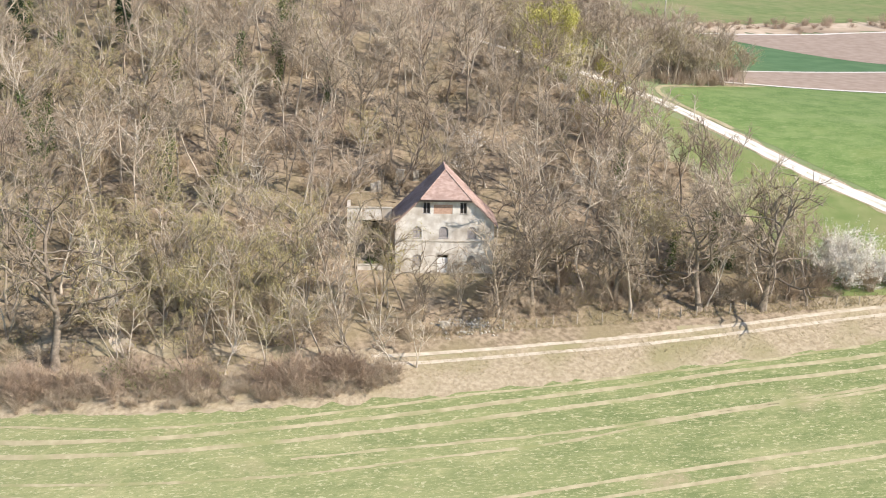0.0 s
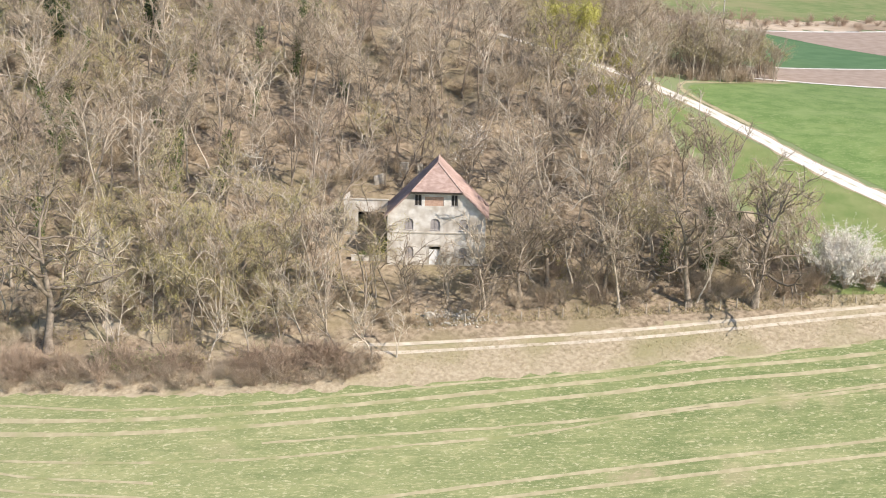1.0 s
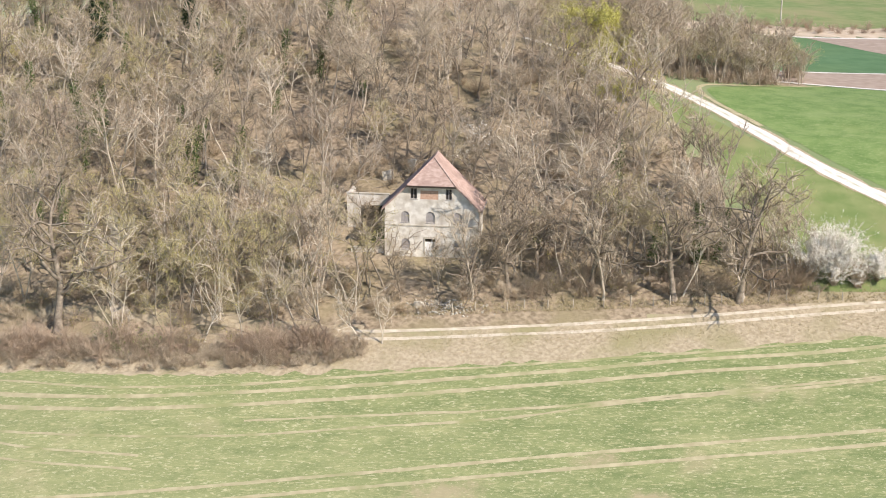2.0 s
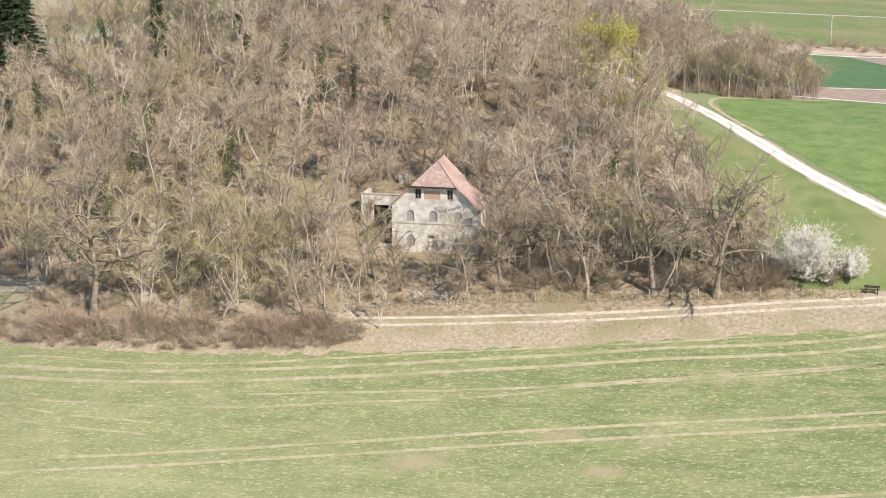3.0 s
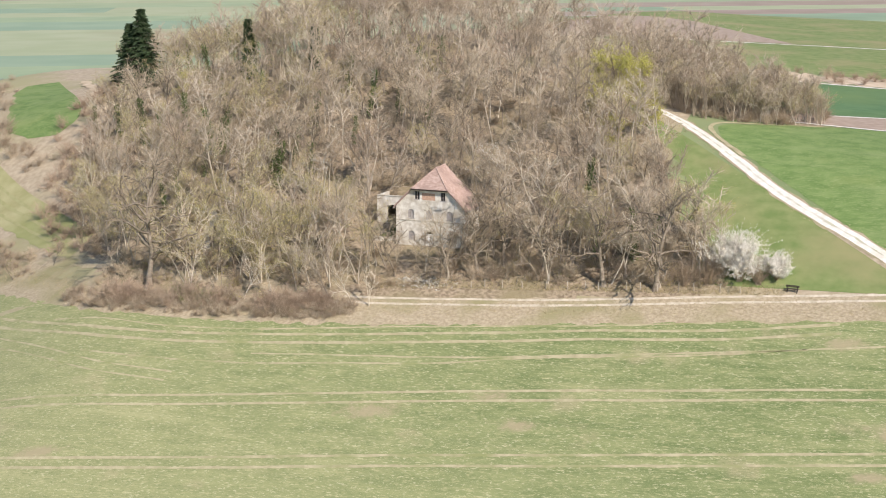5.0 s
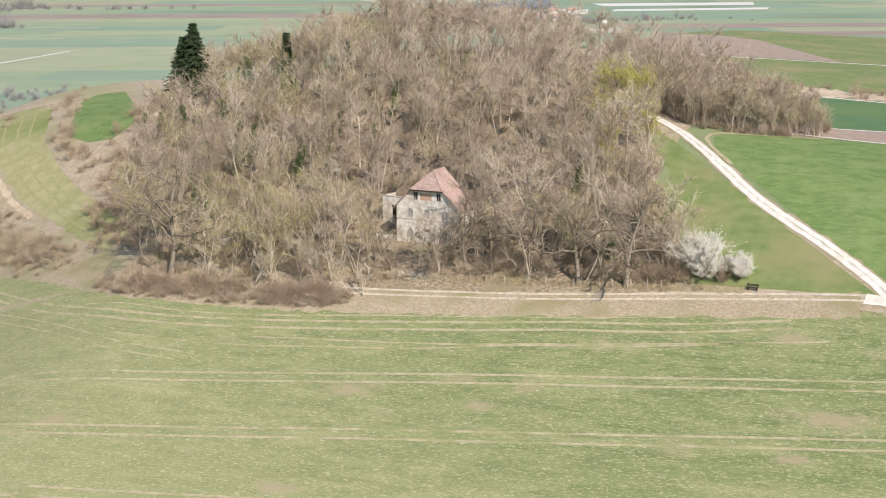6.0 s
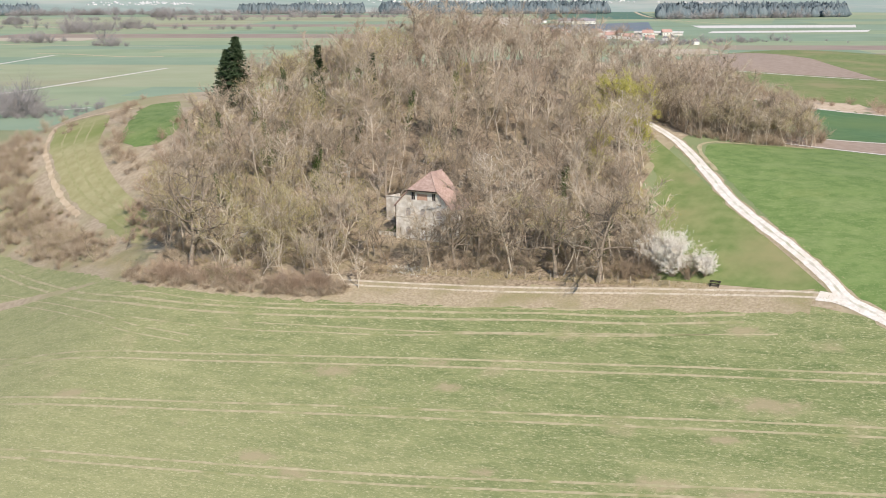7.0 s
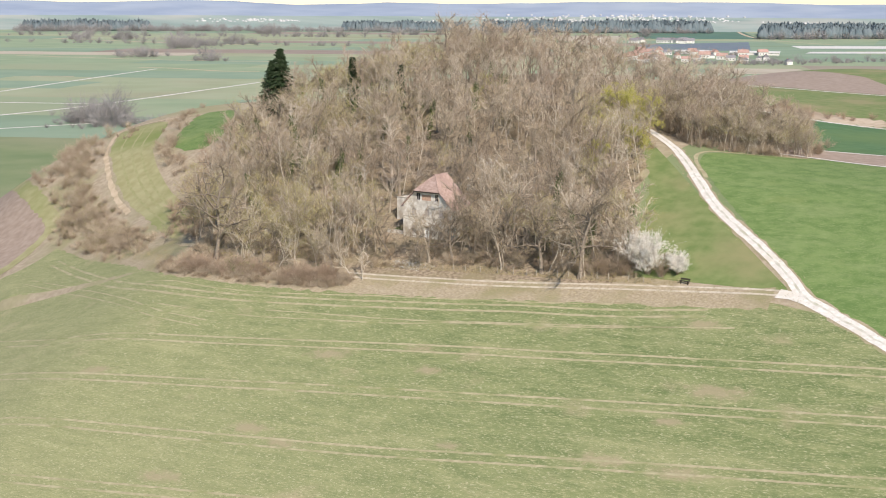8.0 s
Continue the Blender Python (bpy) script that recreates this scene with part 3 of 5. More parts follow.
def in_wood(x, y):
    if y > 60 and x > 22:
        return y > 80 and x < 50 - 0.6 * (y - 64) and y < 118
    if y > 66:
        return wood_left(y) < x and y < 125
    return 3.0 < y and wood_left(y) < x < 46 - 0.31 * y


def near_house(x, y):
    return -14.5 < x < 9.5 and 6.5 < y < 23


rng = np.random.RandomState(7)
SPOTS = []
for gx_ in np.arange(-104, 66, 4.4):
    for gy_ in np.arange(2, 128, 4.4):
        x, y = gx_ + rng.uniform(-1.9, 1.9), gy_ + rng.uniform(-1.9, 1.9)
        if not in_wood(x, y) or near_house(x, y):
            continue
        if y < 9 and -9 < x < 8 and rng.uniform() < 0.55:
            continue
        if -91 < x < -78 and 62 < y < 75 or math.hypot(x + 45.8, y - 1) < 7.5:
            continue
        SPOTS.append((x, y))
SPOTS.sort(key=lambda s: s[1])
near_spots, far_spots = SPOTS[:270], SPOTS[270:]


def choose(x, y, r):
    if x < -12 and y < 22 and r < 0.38:
        return BUDDING
    if x > 22 and y < 20 and r < 0.3:
        return IVIED if r < 0.1 else BUDDING
    if x > 12 and 45 < y < 80 and r < 0.25:
        return BUDDING
    if x < -38 and y > 38 and r < 0.42:
        return IVIED if r < 0.1 else BUDDING
    if r > 0.95:
        return BUDDING
    if -60 < x < -10 and 20 < y < 75 and r > 0.78:
        return IVIED if r < 0.87 else BUDDING
    return int(r * 997) % 5 if r < 0.8 else 7


for x, y in near_spots:
    r = rng.uniform()
    s = rng.uniform(0.62, 1.0)
    k = choose(x, y, r)
    copy_thing(KINDS[k], pose(x, y, lz(x, y) - 0.1, 0, 0, rng.uniform(0, 360)) @ Matrix.Diagonal((s, s, s * rng.uniform(0.9, 1.1), 1)))

# the many trees behind, one object a material
def joined_wood(spots, name, label, sizes=(0.6, 0.98)):
    bags = {}
    for x, y in spots:
        k = KINDS[choose(x, y, rng.uniform())]
        s, a = rng.uniform(*sizes), rng.uniform(0, 2 * math.pi)
        if x > 36 and y > 60:  # the stand grows lower towards its open end
            s *= np.interp(x, [36, 59], [1.0, 0.72])
        if y > 60 and x < 20:  # the tallest trees stand on the crest
            s *= 0.84 + 0.28 * math.exp(-(((x + 45) / 28) ** 2))
        c, d, tone = math.cos(a), math.sin(a), rng.uniform()
        for child in k.children:
            me = child.data
            V = np.empty(len(me.vertices) * 3, np.float32)
            me.vertices.foreach_get("co", V)
            V = V.reshape(-1, 3)
            F = np.empty(len(me.polygons) * 3, np.int32)
            me.polygons.foreach_get("vertices", F)
            P = np.stack([(V[:, 0] * c - V[:, 1] * d) * s + x, (V[:, 0] * d + V[:, 1] * c) * s + y, V[:, 2] * s + lz(x, y) - 0.1], 1)
            bag = bags.setdefault(me.materials[0].name, (Bag(), [], me.materials[0]))
            bag[0].add(P, F.reshape(-1, 3))
            bag[1].append(np.full(len(P), tone))
    root = tagged(new(name), label, "woodland", kind="stuff")
    for key, (bag, tones, m) in bags.items():
        V, F = bag.done()
        part(key, arrays_mesh(name, V, F, m, np.concatenate(tones)), root)
    return root


stand = []
while len(stand) < 270:
    x, d = rng.uniform(16, 58.6), 36 * rng.uniform() ** 1.5
    y = np.interp(x, [15, 22, 28, 36, 48, 58.4], [80, 73.5, 67.5, 60.5, 63, 69]) + d
    if x < 59 - 0.3 * d:
        stand.append((x, y))
joined_wood(stand, "stand_woodland", "stand of slim bare trees beyond the crop field", (0.52, 0.78))
joined_wood(far_spots, "hill_woodland", "dense bare deciduous wood over the hill crest")

# single trees along the wood edge
OAKS = ((37.2, 2.2, 1.02, 40), (-45.8, -0.2, 1.28, 150), (29.5, 2.6, 0.92, 250), (19.5, 5.0, 0.84, 80), (9.4, 4.2, 0.72, 300), (13.0, 6.5, 0.74, 200), (4.4, 3.2, 0.55, 20))
for x, y, s, a in OAKS:
    copy_thing(OAK, pose(x, y, lz(x, y) - 0.1, 0, 0, a) @ Matrix.Diagonal((s, s, s, 1)))
lg = np.random.RandomState(5)
for i in range(20):
    x, y, s = lg.uniform(-40, -8), lg.uniform(-1, 9), lg.uniform(0.72, 1.02)
    copy_thing(KINDS[BUDDING if i % 4 else 3], pose(x, y, lz(x, y) - 0.1, 0, 0, lg.uniform(0, 360)) @ Matrix.Diagonal((s, s, s, 1)))
for i in range(12):
    x, y, s = lg.uniform(6, 46), lg.uniform(2.5, 13), lg.uniform(0.6, 0.9)
    copy_thing(KINDS[(4, BUDDING, 0, 7)[i % 4]], pose(x, y, lz(x, y) - 0.1, 0, 0, lg.uniform(0, 360)) @ Matrix.Diagonal((s, s, s, 1)))
for i in range(5):
    x, y, s = lg.uniform(-9, 3), lg.uniform(1.8, 6.5), lg.uniform(0.45, 0.8)
    copy_thing(KINDS[(7, 1, 0)[i % 3]], pose(x, y, lz(x, y) - 0.1, 0, 0, lg.uniform(0, 360)) @ Matrix.Diagonal((s, s, s, 1)))
for x, y, s in ((-34.8, 27.8, 0.9), (-35.6, 46.5, 0.9), (-36.5, 29.5, 0.7), (-52, 40, 0.8), (-20, 52, 0.85), (-35, 36, 0.75), (33, 9, 0.9), (27, 8, 0.8), (-60, 58, 0.8)):
    copy_thing(KINDS[IVIED], pose(x, y, lz(x, y) - 0.1, 0, 0, x * 40) @ Matrix.Diagonal((s, s, s, 1)))
for x, y, s, k in ((-12, -3.7, 0.72, 4), (-8.2, -4.2, 0.62, 4), (-5.6, -4.4, 0.6, 7), (-16.1, -1.7, 0.75, 4), (-22.5, -2.9, 0.72, 5), (-27, -3.6, 0.6, 4), (-31, -3.4, 0.62, 5), (-37.7, -0.8, 0.66, 5), (-19, -1.2, 0.7, 5), (-34, 1.2, 0.75, 5), (3.8, 0.9, 0.5, 4), (-3.8, 3.0, 0.78, 4), (4.9, 2.9, 0.82, 0), (7.6, 5.2, 0.85, 4), (0.6, 4.6, 0.6, 7),
                   (-79.5, 10.5, 0.5, 1), (-86, 16, 0.35, 7), (-93, 22, 0.35, 7), (-72, 12, 0.4, 4)):
    copy_thing(KINDS[k], pose(x, y, lz(x, y) - 0.1, 0, 0, k * 77 + x * 9) @ Matrix.Diagonal((s, s, s, 1)))
for k in (*KINDS, OAK):
    for o in (*k.children_recursive, k):
        bpy.data.objects.remove(o)


# ---- house ----
M_ROOF = mat("clay_tiles", (0.33, 0.225, 0.185), (0.47, 0.345, 0.29), 3.0, 0.95, 0.08, (0.30, 0.21, 0.175), 0.4, (0, 0.6, 1.0))
M_BRICK = mat("orange_brick", (0.44, 0.28, 0.20), (0.55, 0.37, 0.27), 4.0, 0.95, 0.1)
# near-black colour in place of the darkness inside openings
M_PAINTED_DARK = mat("dark_interior", (0.03, 0.027, 0.024), (0.05, 0.045, 0.04), 2.0, 1.0)
M_BOARD = mat("grey_boards", (0.29, 0.265, 0.25), (0.40, 0.37, 0.35), 3.0, 0.9, 0.1, stretch=(0, 4, 0.5))
M_WHITE = mat("white_board", (0.72, 0.72, 0.70), (0.82, 0.82, 0.80), 2.0, 0.8)
M_STONE = mat("pale_limestone", (0.35, 0.315, 0.25), (0.54, 0.50, 0.42), 2.0, 0.95, 0.2)
M_POST = mat("weathered_post", (0.33, 0.285, 0.225), (0.50, 0.44, 0.36), 4.0, 0.95, 0.1)
M_BENCH = mat("dark_stained_wood", (0.035, 0.028, 0.022), (0.07, 0.055, 0.045), 6.0, 0.8)
HOUSE = pose(-0.5, 11.0, 4.5, 0, 0, -4.5)
HALF, EAVE, RIDGE, DEPTH, HIP_Z, HIP_Y = 6.0, 6.25, 12.15, 6.2, 9.2, 2.5


def mesh_part(name, bm, material, parent, label=""):
    bmesh.ops.recalc_face_normals(bm, faces=bm.faces)
    me = bpy.data.meshes.new(name)
    bm.to_mesh(me)
    bm.free()
    me.materials.append(material)
    return part(name, me, parent, label)


def box_bm(x0, y0, z0, x1, y1, z1, bevel=0.0):
    bm = bmesh.new()
    bmesh.ops.create_cube(bm, size=1)
    for v in bm.verts:
        v.co = Vector(((x0, x1)[v.co.x > 0], (y0, y1)[v.co.y > 0], (z0, z1)[v.co.z > 0]))
    if bevel:
        bmesh.ops.bevel(bm, geom=bm.edges[:], offset=bevel, segments=1, affect="EDGES")
    return bm


def wall_bm(x0, x1, z0, z1, holes, thick, cuts=()):
    """An upright wall in the plane y = 0 with openings, its thickness towards +y. cuts: (point, normal) planes that trim it."""
    xs = sorted({x0, x1, *[h[0] for h in holes], *[h[1] for h in holes]})
    zs = sorted({z0, z1, *[h[2] for h in holes], *[h[3] for h in holes]})
    bm = bmesh.new()
    grid = {(i, k): bm.verts.new((x, 0, z)) for i, x in enumerate(xs) for k, z in enumerate(zs)}
    for i in range(len(xs) - 1):
        for k in range(len(zs) - 1):
            cx, cz = (xs[i] + xs[i + 1]) / 2, (zs[k] + zs[k + 1]) / 2
            if any(h[0] < cx < h[1] and h[2] < cz < h[3] for h in holes):
                continue
            bm.faces.new([grid[i, k], grid[i + 1, k], grid[i + 1, k + 1], grid[i, k + 1]])
    for co, no in cuts:
        bmesh.ops.bisect_plane(bm, geom=bm.verts[:] + bm.edges[:] + bm.faces[:], plane_co=co, plane_no=no, clear_outer=True)
    got = bmesh.ops.extrude_face_region(bm, geom=bm.faces[:])
    bmesh.ops.translate(bm, vec=(0, thick, 0), verts=[g for g in got["geom"] if isinstance(g, bmesh.types.BMVert)])
    return bm


def slab_bm(points, thick):
    """A flat slab below a polygon."""
    bm = bmesh.new()
    f = bm.faces.new([bm.verts.new(p) for p in points])
    f.normal_update()
    n = f.normal.copy()
    if n.z < 0:
        n.negate()
    got = bmesh.ops.extrude_face_region(bm, geom=[f])
    bmesh.ops.translate(bm, vec=-n * thick, verts=[g for g in got["geom"] if isinstance(g, bmesh.types.BMVert)])
    return bm


def farmhouse():
    root = tagged(new("house"), "derelict plastered house with half-hipped red clay tile roof", "house")
    k = (RIDGE - EAVE) / HALF
    gable = [((HALF, 0, EAVE), (k, 0, 1)), ((-HALF, 0, EAVE), (-k, 0, 1))]
    wins = [(-3.95, -2.85, 4.3, 5.75), (-0.75, 0.4, 4.3, 5.75), (2.75, 3.85, 4.3, 5.75)]
    low = [(-3.9, -2.8, 0.75, 2.2), (-0.85, 0.45, -0.1, 2.2), (2.8, 3.8, 0.85, 2.15)]
    loft = [(-2.75, -1.85, 7.4, 8.75), (1.75, 2.6, 7.4, 8.75), (-1.45, 0.85, 7.35, 8.5)]
    wall = mesh_part("front_wall", wall_bm(-HALF, HALF, -1.6, HIP_Z, wins + low + loft, 0.5, gable), M_PLASTER, root, "stained pale plaster gable wall")
    back = mesh_part("back_wall", wall_bm(-HALF, HALF, -1.0, RIDGE, [], 0.5, gable), M_PLASTER, root)
    back.matrix_basis = pose(0, DEPTH - 0.5, 0)
    side_holes = [(1.6, 2.6, 3.2, 4.6), (4.1, 5.1, 3.2, 4.6), (3.0, 3.9, 0.8, 2.0)]
    right = mesh_part("side_wall", wall_bm(0.5, DEPTH - 0.5, -1.6, EAVE + 0.2, side_holes, 0.5), M_PLASTER, root)
    right.matrix_basis = Matrix.Translation((HALF, 0, 0)) @ pose(0, 0, 0, 0, 0, 90)
    left = mesh_part("side_wall", wall_bm(0.5, DEPTH - 0.5, -1.6, EAVE + 0.2, side_holes[:2], 0.5), M_PLASTER, root)
    left.matrix_basis = Matrix.Translation((-HALF + 0.5, 0, 0)) @ pose(0, 0, 0, 0, 0, 90)
    for x0, x1, z0, z1 in wins + low[::2] + loft[:2]:
        w = part("window", bpy.data.meshes.new("window"), root)
        mesh_part("frame", box_bm(x0, 0.07, z0, x0 + 0.09, 0.11, z1), M_BOARD, w)
        mesh_part("frame", box_bm(x1 - 0.09, 0.07, z0, x1, 0.11, z1), M_BOARD, w)
        mesh_part("mullion", box_bm((x0 + x1) / 2 - 0.04, 0.08, z0, (x0 + x1) / 2 + 0.04, 0.11, z1), M_BOARD, w)
        # loft boards are painted near-black for the unlit openings
        mesh_part("shutter_board", box_bm(x0, 0.114, z0, x1, 0.17, z1), M_PAINTED_DARK if z0 > 7 else M_BOARD, w, "window board, grey below, near-black in the loft openings")
        mesh_part("sill", box_bm(x0 - 0.05, -0.04, z0 - 0.08, x1 + 0.05, 0.3, z0 - 0.004), M_BOARD, w)
        if z0 < 7:  # plaster corners that round the head of the opening
            for sx, xe in ((1, x0), (-1, x1)):
                bm = bmesh.new()
                ring = [(xe, z1), (xe, z1 - 0.5), (xe + sx * 0.1, z1 - 0.22), (xe + sx * 0.28, z1 - 0.08), (xe + sx * 0.55, z1)]
                f = bm.faces.new([bm.verts.new((px, 0.0, pz)) for px, pz in ring])
                got = bmesh.ops.extrude_face_region(bm, geom=[f])
                bmesh.ops.translate(bm, vec=(0, 0.06, 0), verts=[e for e in got["geom"] if isinstance(e, bmesh.types.BMVert)])
                mesh_part("arch_corner", bm, M_PLASTER, w)
    x0, x1, z0, z1 = loft[2]
    mesh_part("brick_infill", box_bm(x0, 0.04, z0, x1, 0.4, z1), M_BRICK, root, "patch of bare orange brick")
    door = mesh_part("door", box_bm(-0.85, 0.2, -0.1, 0.45, 0.28, 1.75), M_WHITE, root, "white boarded doorway")
    mesh_part("door_frame", box_bm(-1.0, -0.04, -0.1, -0.854, 0.24, 2.3), M_STONE, door)
    mesh_part("door_frame", box_bm(0.454, -0.04, -0.1, 0.6, 0.24, 2.3), M_STONE, door)
    mesh_part("lintel", box_bm(-1.0, -0.05, 2.204, 0.6, 0.24, 2.45), M_STONE, door)
    mesh_part("panel", box_bm(-3.75, 0.2, 0.8, -2.95, 0.27, 1.9), M_WHITE, root, "white panel in the window")
    mesh_part("string_course", box_bm(-HALF - 0.03, -0.06, 3.82, HALF + 0.03, -0.002, 3.98), M_STONE, root)
    for x in (-HALF - 0.04, HALF - 0.42):
        mesh_part("corner_stone", box_bm(x, -0.05, -1.2, x + 0.46, -0.003, EAVE - 0.5), M_PLASTER, root)
    # roof
    o, e = 0.42, EAVE - 0.42 * k
    hx = (RIDGE - HIP_Z) / k
    up = 0.16
    for s, nm in ((-1, "roof_slope"), (1, "roof_slope")):
        pts = [(s * (HALF + o), -0.4, e + up), (s * hx, -0.4, HIP_Z + up), (0, HIP_Y, RIDGE + up), (0, DEPTH + 0.3, RIDGE + up), (s * (HALF + o), DEPTH + 0.3, e + up)]
        mesh_part(nm, slab_bm(pts, 0.15), M_ROOF, root, "weathered red clay tile slope")
        mesh_part("gutter_board", box_bm(s * (HALF + o) - 0.05, -0.4, e - 0.12, s * (HALF + o) + 0.05, DEPTH + 0.3, e + 0.02), M_BOARD, root)
    mesh_part("roof_hip", slab_bm([(-hx - 0.12, -0.55, HIP_Z + 0.02), (hx + 0.12, -0.55, HIP_Z + 0.02), (0, HIP_Y, RIDGE + up)], 0.14), M_ROOF, root, "pale red tiled half hip")
    mesh_part("hip_fascia", box_bm(-hx - 0.15, -0.6, HIP_Z - 0.22, hx + 0.15, -0.45, HIP_Z - 0.02), M_BENCH, root, "dark timber eave of the half hip")
    rv, rf = tube([(0, HIP_Y - 0.1, RIDGE + up), (0, DEPTH / 2 + 1, RIDGE + up - 0.06), (0, DEPTH + 0.3, RIDGE + up)], [0.13, 0.13, 0.13], 6)
    part("ridge_cap", arrays_mesh("ridge_cap", rv, rf, M_ROOF), root)
    for s in (-1, 1):
        rv, rf = tube([(s * (hx + 0.1), -0.5, HIP_Z + 0.05), (0, HIP_Y, RIDGE + up)], [0.11, 0.11], 6)
        part("hip_cap", arrays_mesh("hip_cap", rv, rf, M_ROOF), root)
    # rows of tiles on both slopes, as raised courses
    for s in (-1, 1):
        bm = bmesh.new()
        n = 26
        for i in range(1, n):
            f = i / n
            x, z = s * (HALF + o) * (1 - f), e + up + (RIDGE - e) * f
            y0 = -0.4 if z < HIP_Z + up else -0.4 + (HIP_Y + 0.4) * (z - HIP_Z - up) / (RIDGE - HIP_Z)
            dx, dz = s * 0.022, 0.022
            vs = [bm.verts.new(p) for p in ((x, y0, z + 0.002), (x, DEPTH + 0.3, z + 0.002), (x + dx, DEPTH + 0.3, z + dz), (x + dx, y0, z + dz), (x + s * 0.26, DEPTH + 0.3, z - 0.26 * k), (x + s * 0.26, y0, z - 0.26 * k))]
            bm.faces.new([vs[0], vs[1], vs[2], vs[3]])
            bm.faces.new([vs[3], vs[2], vs[4], vs[5]])
        for y in np.arange(-0.2, DEPTH + 0.2, 0.36):  # ribs of the pantiles, from eave to ridge
            top = 1.0 if y > HIP_Y else (HIP_Z - e + (RIDGE - HIP_Z) * (y + 0.4) / (HIP_Y + 0.4)) / (RIDGE - e)
            xa, za, xb, zb = s * (HALF + o), e + up + 0.02, s * (HALF + o) * (1 - top), e + up + 0.02 + (RIDGE - e) * top
            vs = [bm.verts.new(p) for p in ((xa, y - 0.09, za), (xa, y, za + 0.11), (xa, y + 0.09, za), (xb, y - 0.09, zb), (xb, y, zb + 0.11), (xb, y + 0.09, zb))]
            bm.faces.new([vs[0], vs[1], vs[4], vs[3]])
            bm.faces.new([vs[1], vs[2], vs[5], vs[4]])
        mesh_part("tile_surface", bm, M_ROOF, root)["kind"] = "stuff"
    root.matrix_world = HOUSE
    return root


farmhouse()


def outbuilding():
    root = tagged(new("outbuilding"), "roofless plastered outbuilding wall beside the house", "outbuilding")
    # opening, ceiling and back are added to blacken the house's shadow on this wall
    mesh_part("front_wall", wall_bm(-12.0, -6.4, -2.0, 6.5, [(-10.2, -6.5, -1.2, 5.0)], 0.4), M_PLASTER, root)
    mesh_part("barn_ceiling", box_bm(-11.596, 0.404, 5.2, -6.2, 4.2, 5.35), M_PAINTED_DARK, root)
    mesh_part("barn_back", box_bm(-11.596, 4.2, -1.5, -6.2, 4.4, 5.35), M_PAINTED_DARK, root, "added near-black back that deepens the house's shadow")
    mesh_part("end_wall", box_bm(-12.0, 0.404, -1.5, -11.6, 4.2, 6.5), M_PLASTER, root)
    mesh_part("coping", box_bm(-12.1, -0.08, 6.504, -6.3, 0.5, 6.6), M_STONE, root)
    root.matrix_world = HOUSE @ pose(0, 5.6, 0)
    low = tagged(new("garden_wall"), "low pale plastered wall in front of the outbuilding", "wall")
    mesh_part("wall_body", box_bm(-10.6, 0, -1.2, -6.3, 0.35, 0.55, 0.04), M_PLASTER, low)
    mesh_part("coping", box_bm(-10.7, -0.06, 0.554, -6.25, 0.41, 0.64, 0.02), M_STONE, low)
    low.matrix_world = HOUSE @ pose(0, 0.6, 0)


outbuilding()

# stubs of old wall up the slope behind the house
for x, y, w, h, a in ((-7.5, 27.5, 1.6, 1.3, 10), (-4.2, 29.0, 1.2, 1.9, -6), (-2.0, 29.5, 0.7, 1.4, 4)):
    ruin = tagged(new("ruin_wall"), "broken stub of pale stone wall among trees", "ruin", group="ruined walls")
    bm = box_bm(-w / 2, 0, -1, w / 2, 0.5, h, 0.0)
    bmesh.ops.subdivide_edges(bm, edges=bm.edges[:], cuts=3, use_grid_fill=True)
    for v in bm.verts:
        v.co += Vector((noise.noise(v.co * 1.3 + Vector((x, 0, 0))), 0.3 * noise.noise(v.co * 2), 1.2 * noise.noise(v.co * 0.9 + Vector((0, y, 0))) if v.co.z > h * 0.6 else 0)) * 0.25
    mesh_part("masonry", bm, M_STONE, ruin)
    ruin.matrix_world = pose(x, y, lz(x, y), 0, 0, a)


# ---- rubble, fence, bench, mast, fallen branch ----
def stone_mesh(seed, r):
    bm = bmesh.new()
    bmesh.ops.create_icosphere(bm, subdivisions=1, radius=r)
    q = np.random.RandomState(seed)
    for v in bm.verts:
        v.co = Vector([c * s for c, s in zip(v.co, q.uniform(0.6, 1.25, 3))])
    me = bpy.data.meshes.new("stone")
    bm.to_mesh(me)
    bm.free()
    me.materials.append(M_STONE)
    return me


STONES = [stone_mesh(i, r) for i, r in enumerate((0.06, 0.08, 0.10, 0.13, 0.18))]
heap = tagged(new("rubble_heap"), "spread heap of pale broken limestone on the bank", "rubble", kind="")
q = np.random.RandomState(4)
for i in range(290):
    x, y = q.normal(1.2, 2.6), q.normal(1.6, 0.9)
    if y < -0.4:
        continue
    h = 0.55 * math.exp(-((x - 0.5) / 2.2) ** 2 - ((y - 1.0) / 1.0) ** 2)
    ob = part("stone", STONES[q.randint(5)], heap)
    ob.matrix_basis = pose(x, y, lz(x, y) + h * q.uniform(0, 1) + 0.01, *q.uniform(0, 360, 3))
wall_bit = tagged(new("ruin_wall"), "crumbling pale wall corner by the rubble heap", "ruin", group="ruined walls")
bm = box_bm(-0.7, 0, -0.6, 0.5, 0.4, 0.8)
bmesh.ops.subdivide_edges(bm, edges=bm.edges[:], cuts=4, use_grid_fill=True)
for v in bm.verts:
    v.co += Vector((0.5 * noise.noise(v.co * 1.1), 0.3 * noise.noise(v.co * 1.9), (0.9 * noise.noise(v.co * 0.8) - 0.3 * abs(v.co.x)) if v.co.z > 0.6 else 0)) * 0.6
mesh_part("masonry", bm, M_STONE, wall_bit)
wall_bit.matrix_world = pose(-1.4, 1.6, lz(-1.4, 1.6), 0, 0, -5)

